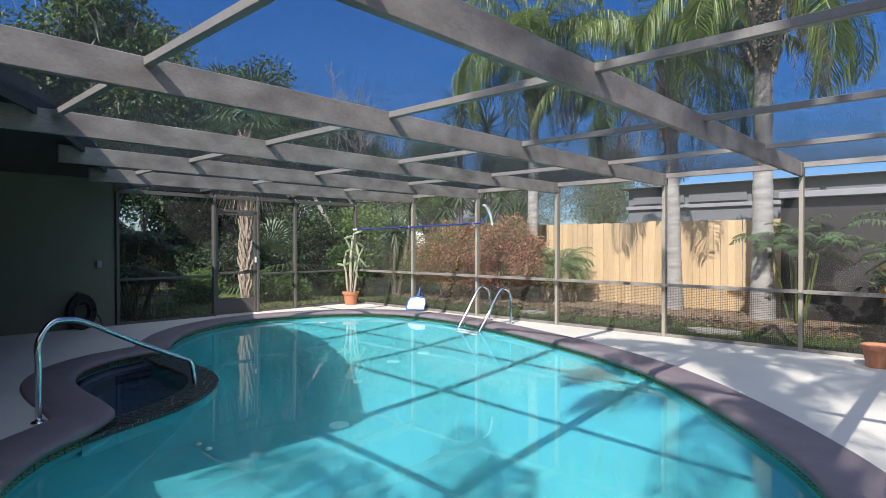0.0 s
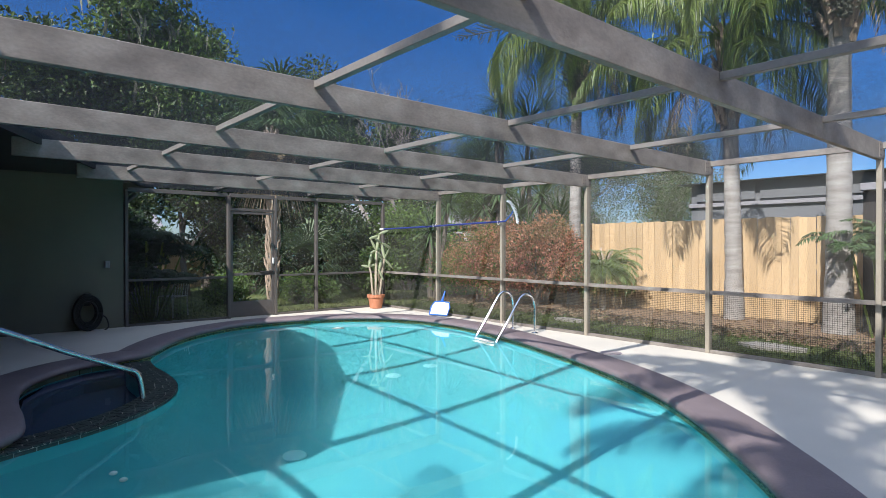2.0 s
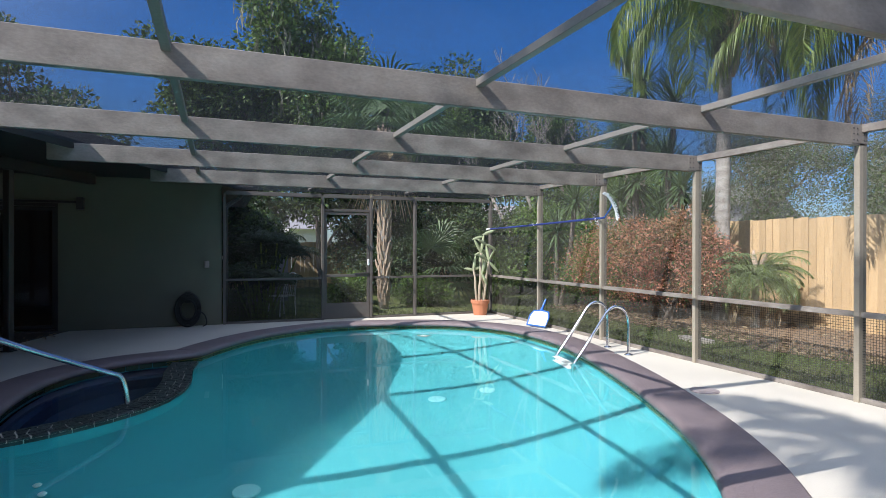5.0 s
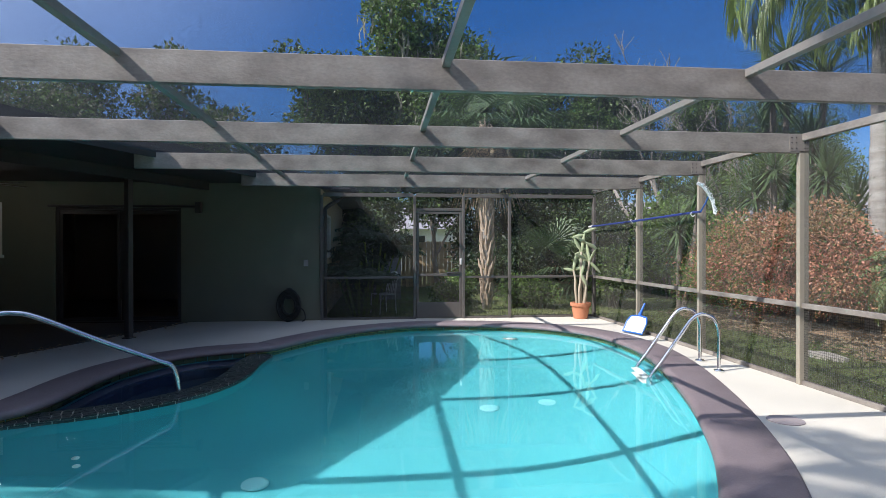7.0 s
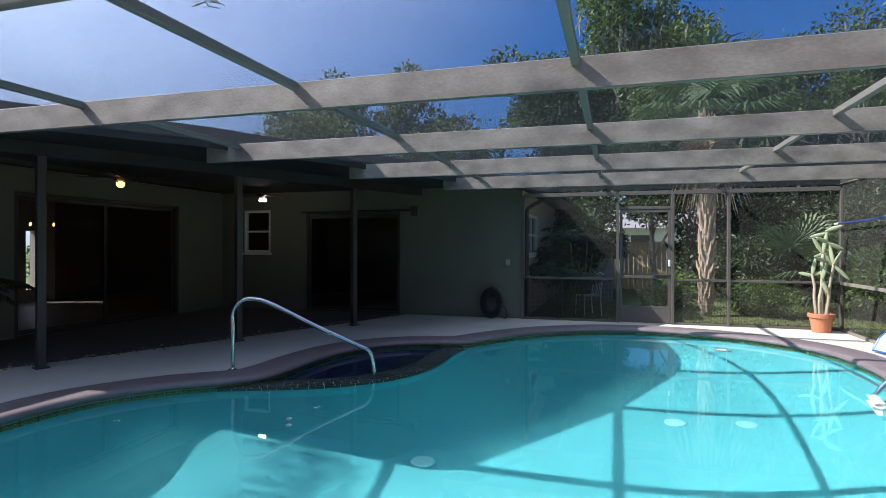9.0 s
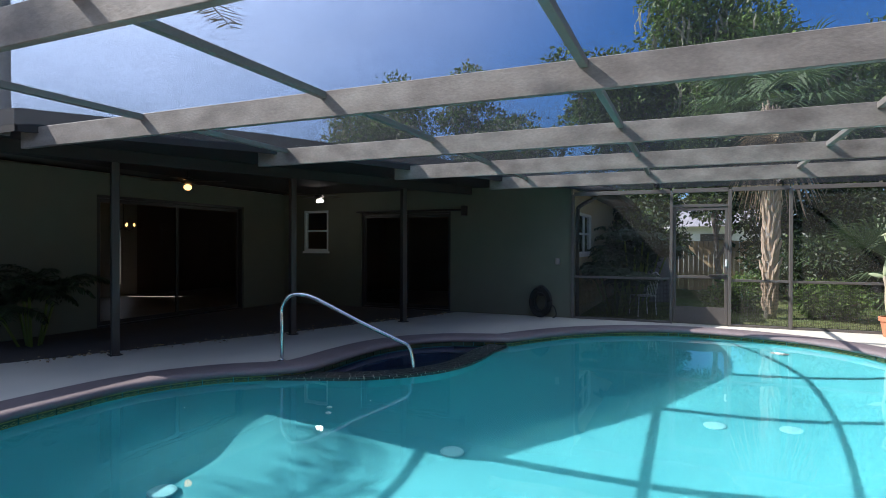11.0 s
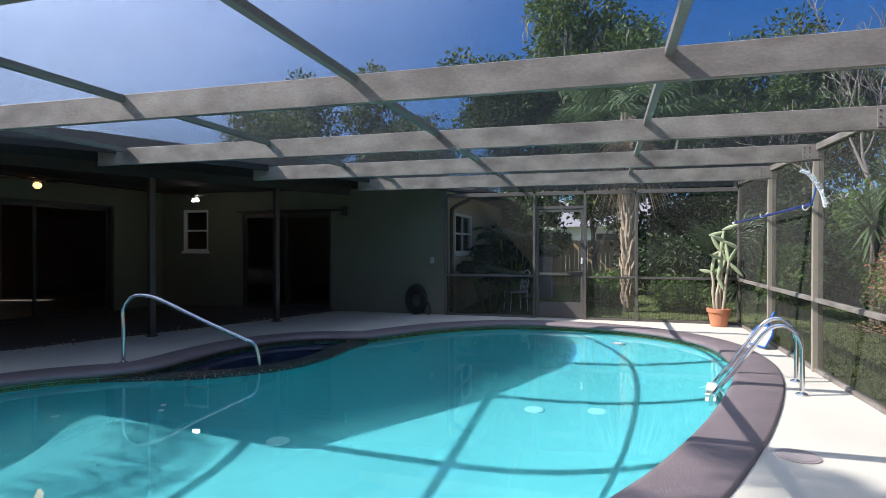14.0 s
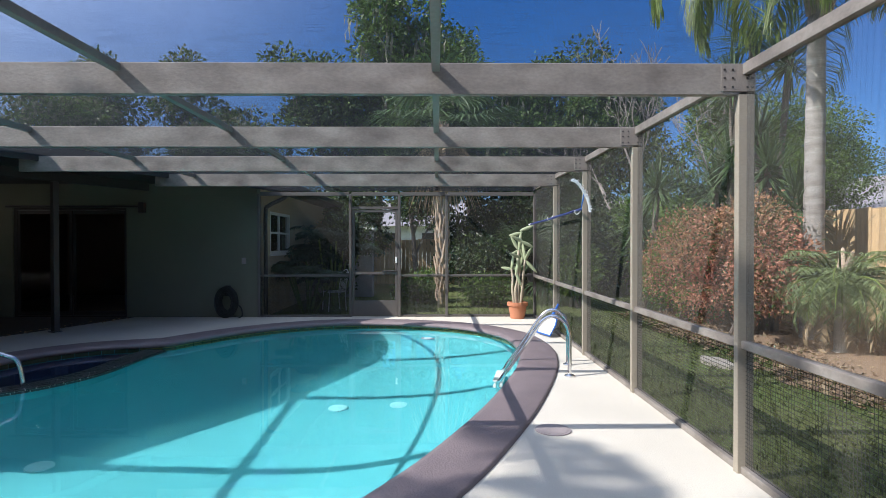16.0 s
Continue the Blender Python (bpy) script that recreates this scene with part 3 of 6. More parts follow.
def build_cage():
    """The aluminium pool cage: posts, beams, purlins, rails and screens."""
    cage = thing("pool_cage", "weathered taupe aluminium frame with dark insect screens", "pool enclosure")
    w = 0.05
    for x in BEAM_X:
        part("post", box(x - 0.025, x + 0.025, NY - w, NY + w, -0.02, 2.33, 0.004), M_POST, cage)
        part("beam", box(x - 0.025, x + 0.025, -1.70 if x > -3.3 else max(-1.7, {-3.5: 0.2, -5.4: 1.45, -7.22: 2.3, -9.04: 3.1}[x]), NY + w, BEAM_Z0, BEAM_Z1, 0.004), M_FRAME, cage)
        plate = part("joint_plate", box(x + 0.0255, x + 0.0305, NY - 0.16, NY + w, 2.33, 2.485, 0.001), M_RIVET, cage)
        for a in (-0.14, -0.09, 0.0, 0.03):
            for c in (2.355, 2.41, 2.46):
                part("rivet", box(x + 0.031, x + 0.0345, NY + a - 0.006, NY + a + 0.006, c - 0.006, c + 0.006), M_DARKFRAME, plate)
    xs = [WX] + BEAM_X + [EAST]
    for a, b in zip(xs, xs[1:]):
        for y in PURLIN_Y:
            if a < -3.4 and y < {-11.06: 4.3, -9.04: 3.3, -7.22: 2.5, -5.4: 1.6, -3.5: -9}[a]:
                continue
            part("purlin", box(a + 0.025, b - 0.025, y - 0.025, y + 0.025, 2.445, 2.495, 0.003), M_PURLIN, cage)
        part("eave_rail", box(a + 0.025, b - 0.025, NY - 0.028, NY + 0.028, 2.43, 2.50, 0.003), M_FRAME, cage)
        part("chair_rail", box(a + 0.025, b - 0.025, NY - 0.03, NY + 0.025, 0.765, 0.815, 0.003), M_FRAME, cage)
        part("sill_rail", box(a + 0.025, b - 0.025, NY - 0.03, NY + 0.03, 0.0, 0.045, 0.003), M_FRAME, cage)
    # end wall towards the garden
    ys = [4.09, 5.84, 6.78, 7.69, NY]
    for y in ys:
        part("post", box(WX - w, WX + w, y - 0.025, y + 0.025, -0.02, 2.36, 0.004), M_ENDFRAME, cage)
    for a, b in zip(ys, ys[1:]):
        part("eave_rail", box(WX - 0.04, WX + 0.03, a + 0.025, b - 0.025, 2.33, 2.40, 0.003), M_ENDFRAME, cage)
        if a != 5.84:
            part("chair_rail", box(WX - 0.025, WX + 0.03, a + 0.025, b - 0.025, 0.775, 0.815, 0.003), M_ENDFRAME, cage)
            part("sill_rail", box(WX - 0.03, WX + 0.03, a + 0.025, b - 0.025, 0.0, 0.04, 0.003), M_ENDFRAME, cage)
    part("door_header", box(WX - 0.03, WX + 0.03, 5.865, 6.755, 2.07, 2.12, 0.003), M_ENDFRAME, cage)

    def sheet(name, a, b, c, d, mat):
        bm = bmesh.new()
        vs = [bm.verts.new(p) for p in (a, b, c, d)]
        bm.faces.new(vs)
        return part(name, bm, mat, cage)
    for a, b in zip(xs, xs[1:]):
        a, b = a + 0.02, b - 0.02
        sheet("wall_screen", (a, NY, 0.81), (b, NY, 0.81), (b, NY, 2.45), (a, NY, 2.45), M_SCREEN)
        sheet("guard_screen", (a, NY, 0.04), (b, NY, 0.04), (b, NY, 0.77), (a, NY, 0.77), M_GUARD_X)
    for a, b in zip(ys, ys[1:]):
        if a == 5.84:
            sheet("wall_screen", (WX, a + 0.02, 2.11), (WX, b - 0.02, 2.11), (WX, b - 0.02, 2.34), (WX, a + 0.02, 2.34), M_SCREEN)
            continue
        sheet("wall_screen", (WX, a + 0.02, 0.81), (WX, b - 0.02, 0.81), (WX, b - 0.02, 2.34), (WX, a + 0.02, 2.34), M_SCREEN)
        sheet("guard_screen", (WX, a + 0.02, 0.03), (WX, b - 0.02, 0.03), (WX, b - 0.02, 0.78), (WX, a + 0.02, 0.78), M_GUARD_Y)
    # roof screens, bay by bay, ending at the slanting eave
    def eave_y(x):
        for (ax, ay), (bx, by) in zip([(-3.5, 0.40), (-5.2, 1.62), (-7.2, 2.52), (-9.05, 3.30)], [(-5.2, 1.62), (-7.2, 2.52), (-9.05, 3.30), (-11.1, 4.3)]):
            if bx <= x <= ax:
                return ay + (by - ay) * (ax - x) / (ax - bx)
        return -1.75
    for a, b in zip(xs, xs[1:]):
        lo_a, lo_b = eave_y(a + 0.01), eave_y(b - 0.01)
        cuts = [y for y in PURLIN_Y if y > max(lo_a, lo_b) + 0.05] + [NY]
        za = 2.42 if a == WX else 2.50
        zb = 2.50
        pa, pb = lo_a, lo_b
        for c in cuts:
            sheet("roof_screen", (a, pa, za), (b, pb, zb), (b, c, zb), (a, c, za), M_ROOFSCREEN)
            pa = pb = c
    # the weave of the screens: upright thread rows, seen only together
    def weave(name, quads):
        V, F = [], []
        for q in quads:
            F.append(tuple(range(len(V), len(V) + 4)))
            V += q
        me = bpy.data.meshes.new(name)
        me.from_pydata(V, [], F)
        me.materials.append(M_THREAD)
        ob = new(name, me)
        ob.parent = cage
        tagged(ob, "fine dark screen threads", kind="stuff")
    hh, pitch = 0.0005, 0.005
    quads = []
    x = WX + 0.03
    while x < EAST:
        lo = eave_y(x) + 0.02
        z = 2.503 - 0.08 * max(0.0, (BEAM_X[0] - x) / (BEAM_X[0] - WX))
        quads.append([(x, lo, z), (x, NY, z), (x, NY, z + hh), (x, lo, z + hh)])
        x += pitch
    weave("roof_threads", quads)
    quads = []
    y = -1.7
    while y < NY:
        xs0 = BEAM_X[0] if y > 3.4 else next((q for q in (-9.04, -7.22, -5.4, -3.5) if eave_y(q) < y), -3.5)
        quads.append([(xs0, y, 2.5035), (EAST, y, 2.5035), (EAST, y, 2.5035 + hh), (xs0, y, 2.5035 + hh)])
        y += pitch
    weave("roof_threads", quads)
    quads = []
    x = WX + 0.03
    while x < EAST:
        quads.append([(x, NY + 0.001, 0.81), (x, NY + 0.001 + hh, 0.81), (x, NY + 0.001 + hh, 2.45), (x, NY + 0.001, 2.45)])
        x += pitch
    weave("wall_threads", quads)
    return cage


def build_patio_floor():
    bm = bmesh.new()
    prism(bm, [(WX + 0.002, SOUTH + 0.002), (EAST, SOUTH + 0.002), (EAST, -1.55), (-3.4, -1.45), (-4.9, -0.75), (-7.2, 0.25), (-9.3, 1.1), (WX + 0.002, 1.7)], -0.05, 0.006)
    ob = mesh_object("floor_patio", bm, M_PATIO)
    tagged(ob, "dark floor of the covered patio, its tone partly standing for shade", "floor", kind="structure")


build_patio_floor()
build_ground()
build_deck()
build_walls()
build_roofs()
pool_cage = build_cage()


# ---- things by the pool ----
def build_spa():
    """The spa bay: a stone-topped dam, a blue floor and a bench."""
    mid = [(p.x, p.y) for p in bend([(x, y, 0) for x, y in DAM], 7)]
    mid = [Vector(p) for p in mid]
    rows = []
    for i, p in enumerate(mid):
        d = (mid[min(i + 1, len(mid) - 1)] - mid[max(i - 1, 0)]).normalized()
        rows.append((p, Vector((-d.y, d.x))))
    W = 0.155
    bm = bmesh.new()
    prof = [(-W + 0.004, -1.1), (-W + 0.004, -0.16), (-W + 0.004, -0.082), (-W + 0.02, -0.068), (W - 0.02, -0.068), (W - 0.004, -0.082), (W - 0.004, -0.16), (W - 0.004, -0.65)]
    vr = [[bm.verts.new((p.x + n.x * o, p.y + n.y * o, z)) for o, z in prof] for p, n in rows]
    for a, b in zip(vr, vr[1:]):
        for k in range(len(prof) - 1):
            bm.faces.new((a[k], a[k + 1], b[k + 1], b[k]))
    bmesh.ops.recalc_face_normals(bm, faces=bm.faces)
    dam = mesh_object("wall_spa_dam", bm, [M_GROUT, M_PLASTER])
    for f in dam.data.polygons:
        f.material_index = 1 if f.center.z < -0.16 else 0
        f.use_smooth = f.center.z < -0.16
    tagged(dam, "curved spa dam with pale mortar joints", "wall", kind="structure")
    # irregular chips on top, tiles on both faces
    rng = random.Random(4)
    nseg = 46
    length = [0.0]
    for a, b in zip(mid, mid[1:]):
        length.append(length[-1] + (b - a).length)

    def at(s, o, z):
        s = min(max(s, 0.0), length[-1] - 1e-4)
        i = max(k for k in range(len(length) - 1) if length[k] <= s)
        f = (s - length[i]) / (length[i + 1] - length[i])
        p = rows[i][0].lerp(rows[i + 1][0], f)
        n = rows[i][1].lerp(rows[i + 1][1], f).normalized()
        return Vector((p.x + n.x * o, p.y + n.y * o, z))
    lanes = [-W + 0.003, -0.075, 0.0, 0.08, W - 0.003]
    step = length[-1] / nseg
    node = {}
    for i in range(nseg + 1):
        for k, o in enumerate(lanes):
            js = rng.uniform(-0.35, 0.35) * step if 0 < i < nseg else 0
            jo = rng.uniform(-0.025, 0.025) if 0 < k < 4 else 0
            node[i, k] = (i * step + js, o + jo)
    for i in range(nseg):
        for k in range(4):
            quad = [node[i, k], node[i + 1, k], node[i + 1, k + 1], node[i, k + 1]]
            groups = [quad] if rng.random() < 0.35 else ([quad[:3], [quad[0], quad[2], quad[3]]] if rng.random() < 0.5 else [[quad[0], quad[1], quad[3]], quad[1:]])
            for g in groups:
                c = (sum(q[0] for q in g) / len(g), sum(q[1] for q in g) / len(g))
                shr = [(c[0] + (q[0] - c[0]) * 0.84, c[1] + (q[1] - c[1]) * 0.84) for q in g]
                bm = bmesh.new()
                top = [bm.verts.new(at(s, o, -0.061)) for s, o in shr]
                low = [bm.verts.new(at(s, o, -0.075)) for s, o in [(c[0] + (q[0] - c[0]) * 0.86, c[1] + (q[1] - c[1]) * 0.86) for q in g]]
                bm.faces.new(top)
                for j in range(len(top)):
                    bm.faces.new((low[j], low[(j + 1) % len(top)], top[(j + 1) % len(top)], top[j]))
                bmesh.ops.recalc_face_normals(bm, faces=bm.faces)
                part("stone_chip", bm, M_MOSAIC, dam)
    n_face = int(length[-1] / 0.15)
    fs = length[-1] / n_face
    for i in range(n_face):
        for side in (-1, 1):
            o = side * (W + 0.001)
            a, b = i * fs + 0.004, (i + 1) * fs - 0.004
            bm = bmesh.new()
            q = [at(a, o, -0.08), at(b, o, -0.08), at(b, o, -0.17), at(a, o, -0.17)]
            qi = [at(a, o - side * 0.008, -0.08), at(b, o - side * 0.008, -0.08), at(b, o - side * 0.008, -0.17), at(a, o - side * 0.008, -0.17)]
            f = [bm.verts.new(p) for p in q]
            g = [bm.verts.new(p) for p in qi]
            bm.faces.new(f)
            for j in range(4):
                bm.faces.new((f[j], g[j], g[(j + 1) % 4], f[(j + 1) % 4]))
            bmesh.ops.recalc_face_normals(bm, faces=bm.faces)
            part("dam_tile", bm, M_MOSAIC, dam)
    bm = bmesh.new()
    rim = [(-7.9, 3.5), (-7.78, 2.98), (-7.40, 2.59), (-6.88, 2.36), (-6.3, 2.29), (-5.75, 2.29), (-5.32, 2.22), (-5.4, 2.6), (-5.65, 2.95), (-6.0, 3.28), (-6.45, 3.5), (-6.95, 3.56), (-7.5, 3.55)]
    prism(bm, rim, -1.3, -0.95)
    inner = [((x + 6.55) * 0.86 - 6.55, (y - 2.9) * 0.86 + 2.9) for x, y in rim]
    v0 = [bm.verts.new((x, y, -0.52)) for x, y in rim]
    v1 = [bm.verts.new((x, y, -0.52)) for x, y in inner]
    v2 = [bm.verts.new((x, y, -0.95)) for x, y in inner]
    v3 = [bm.verts.new((x, y, -0.19)) for x, y in [((x + 6.55) * 0.995 - 6.55, (y - 2.9) * 0.99 + 2.9) for x, y in rim]]
    n = len(rim)
    for i in range(n):
        j = (i + 1) % n
        bm.faces.new((v0[i], v0[j], v1[j], v1[i]))
        bm.faces.new((v1[i], v1[j], v2[j], v2[i]))
        if i < 6 or i == n - 1:
            bm.faces.new((v3[i], v3[j], v0[j], v0[i]))
    bmesh.ops.recalc_face_normals(bm, faces=bm.faces)
    ob = mesh_object("floor_spa", bm, M_SPA)
    tagged(ob, "deep blue plastered spa floor with a bench ledge", "spa", kind="structure")


def build_handrail():
    t = thing("spa_handrail", "polished stainless steel handrail between deck and spa dam", "handrail", (-5.45, 1.74, 0))
    d = Vector((-0.52, 1.47, 0))
    top = 0.80
    pts = bend([Vector((0, 0, 0.02)), Vector((0, 0, 0.45)), Vector((0, 0, 0.64)), d * 0.06 + Vector((0, 0, top - 0.02)), d * 0.15 + Vector((0, 0, top)), d * 0.27 + Vector((0, 0, top - 0.055)), d * 0.58 + Vector((0, 0, 0.50)), d * 0.88 + Vector((0, 0, 0.28)), d * 0.97 + Vector((0, 0, 0.20)), d * 1.0 + Vector((0, 0, 0.0)), d * 1.0 + Vector((0, 0, -0.04))], 6)
    part("rail", tube(pts, 0.024, 14), M_CHROME, t, smooth=True)
    part("base_flange", lathe([(0.055, 0.002), (0.055, 0.012), (0.045, 0.022), (0.03, 0.026)], 20), M_CHROME, t)


def build_ladder():
    t = thing("pool_ladder", "chrome pool ladder with two hooped rails and white steps", "ladder", (-6.335, 8.965, 0), -11)
    # local -y leads into the water
    for s in (-0.29, 0.29):
        pts = bend([(s, 0, 0.015), (s, 0, 0.26), (s, -0.005, 0.46), (s, -0.06, 0.585), (s, -0.17, 0.635), (s, -0.28, 0.585), (s, -0.40, 0.42), (s, -0.60, 0.12), (s, -0.72, -0.05), (s, -0.76, -0.18), (s, -0.76, -0.72)], 6)
        part("rail", tube(pts, 0.021, 14), M_CHROME, t, smooth=True)
        bm = bmesh.new()
        add_lathe(bm, [(0.055, 0.002), (0.055, 0.012), (0.045, 0.02), (0.03, 0.026)], 20, s, 0)
        part("base_flange", bm, M_CHROME, t)
    for z in (-0.16, -0.40, -0.64):
        part("step", box(-0.275, 0.275, -0.82, -0.72, z, z + 0.03, 0.008, 2), M_WHITE, t, "white plastic tread")


def build_small_pool_things():
    lid = thing("skimmer_lid", "round grey plastic skimmer lid set in the deck", "lid", (-4.30, 8.38, 0.002))
    part("rim", lathe([(0.135, 0.0), (0.135, 0.006), (0.12, 0.008)], 32), M_LID, lid)
    part("cover", lathe([(0.116, 0.0), (0.116, 0.010), (0.10, 0.012), (0.02, 0.012)], 32), M_LID, lid)
    # drains and lamps in the basin
    for x, y in ((-4.80, 4.19), (-3.16, 2.47), (-6.40, 6.40), (-6.43, 7.08)):
        d = thing("floor_drain", "round white drain cover on the pool floor", "drain", (x, y, bowl_z(x, y) + 0.004), group="drains in the pool")
        part("cover", lathe([(0.11, 0.0), (0.105, 0.018), (0.085, 0.024), (0.03, 0.024)], 24), M_DRAIN, d)
    fit = thing("return_fitting", "round grey return fitting under the far coping", "fitting", (-9.55, 7.35, bowl_z(-9.55, 7.35) + 0.01))
    part("ring", lathe([(0.11, 0.0), (0.12, 0.02), (0.10, 0.03)], 24), M_LID, fit)
    part("eye", lathe([(0.07, 0.031), (0.06, 0.045), (0.02, 0.05)], 20), M_WHITE, fit)
    rng = random.Random(7)
    for x, y in ((-4.92, 2.78), (-4.83, 2.83)):
        b = thing("chlorine_float", "small white ball on the pool floor", "float", (x, y, bowl_z(x, y) + 0.034), group="balls on the pool floor")
        part("ball", lathe([(0.008, -0.031), (0.022, -0.022), (0.031, 0.0), (0.022, 0.022), (0.008, 0.031)], 16), M_WHITE, b, smooth=True)
    # net leaning on the screen
    n = thing("leaf_skimmer", "blue framed leaf skimmer net leaning on the screen", "pool net", (-8.78, 9.28, 0.0), 18)
    w, h = 0.21, 0.30
    lean = lambda u, v: (u, -0.16 + v * 0.5, 0.03 + v * 0.86)
    frame_pts = [lean(-w, 0), lean(w, 0), lean(w * 1.02, h * 0.6), lean(w * 0.8, h * 0.92), lean(0, h), lean(-w * 0.8, h * 0.92), lean(-w * 1.02, h * 0.6), lean(-w, 0)]
    part("frame", tube(frame_pts, 0.014, 8), M_BLUE, n)
    bm = bmesh.new()
    rows = [[bm.verts.new((p[0], p[1] + 0.03 * math.sin(math.pi * j / 6) * math.sin(math.pi * i / 5), p[2])) for j in range(7) for p in [lean((-w + 2 * w * j / 6) * (1 if i < 4 else 0.86), h * 0.94 * i / 5)]] for i in range(6)]
    for a, b in zip(rows, rows[1:]):
        for j in range(6):
            bm.faces.new((a[j], a[j + 1], b[j + 1], b[j]))
    part("net", bm, M_NET, n)
    part("handle", tube([lean(0, h), lean(0, h + 0.10), lean(0, h + 0.22)], [0.03, 0.018, 0.016], 10), M_BLUE, n)
    # long pole with a brush on hooks
    p = thing("brush_pole", "navy telescopic pole with a curved white brush on hooks", "pool brush", (0, 0, 0))
    y = NY - 0.11
    part("pole", tube([(-7.05, y, 1.83), (-9.2, y, 1.79), (-11.0, y, 1.77)], [0.017, 0.017, 0.015], 12), M_NAVY, p)
    part("grip", tube([(-10.85, y, 1.772), (-11.0, y, 1.77)], 0.02, 12), M_WHITE, p)
    bpts = bend([(-6.88, NY - 0.26, 2.17), (-6.85, NY - 0.20, 2.13), (-6.83, NY - 0.13, 2.02), (-6.82, NY - 0.08, 1.90), (-6.82, NY - 0.06, 1.79)], 5)
    part("brush_back", tube(bpts, [0.015] * len(bpts), 10), M_WHITE, p)
    bm = bmesh.new()
    for q in bpts[::1]:
        for s in range(4):
            add_tube(bm, [q + Vector((0.01, rng.uniform(-0.02, 0.02), rng.uniform(-0.02, 0.02))), q + Vector((0.035, rng.uniform(-0.02, 0.02), rng.uniform(-0.02, 0.03)))], 0.004, 4)
    tagged(part("bristles", bm, M_NET, p), kind="stuff")
    part("bracket", tube([(-7.05, y, 1.83), (-6.92, y - 0.01, 1.93), (-6.83, NY - 0.13, 2.02)], 0.009, 8), M_BLUE, p)
    for x in (-7.22, -9.04):
        hk = thing("pole_hook", "small white hook screwed to the cage post", "hook", (x, NY - 0.05, 1.80), group="hooks for the pole")
        part("hook", tube(bend([(0, -0.002, 0.05), (0, -0.04, 0.0), (0, -0.07, -0.025), (0, -0.095, 0.0), (0, -0.09, 0.03)], 4), 0.006, 8), M_WHITE, hk)


def pot_profile(r, h):
    return [(r * 0.68, 0.0), (r * 0.72, 0.01), (r * 0.93, h * 0.78), (r * 1.04, h * 0.78), (r * 1.06, h * 0.98), (r * 1.0, h), (r * 0.92, h), (r * 0.88, h * 0.9)]


def pad(bm, base, way, length, width, thick, face):
    """One flat cactus pad growing from base."""
    way = way.normalized()
    face = (face - way * face.dot(way)).normalized()
    side = way.cross(face)
    rows = 7
    ring = []
    for i in range(rows + 1):
        s = i / rows
        wv = width * (math.sin(math.pi * min(s * 0.92 + 0.06, 1)) ** 0.7)
        tv = thick * (0.3 + 0.7 * math.sin(math.pi * min(s * 0.9 + 0.08, 1)))
        c = base + way * length * s
        ring.append([bm.verts.new(c + side * wv * math.cos(a) + face * tv * math.sin(a)) for a in [k * math.tau / 8 for k in range(8)]])
    for a, b in zip(ring, ring[1:]):
        for k in range(8):
            bm.faces.new((a[k], a[(k + 1) % 8], b[(k + 1) % 8], b[k]))
    bm.faces.new(ring[0][::-1])
    bm.faces.new(ring[-1])
    return base + way * length


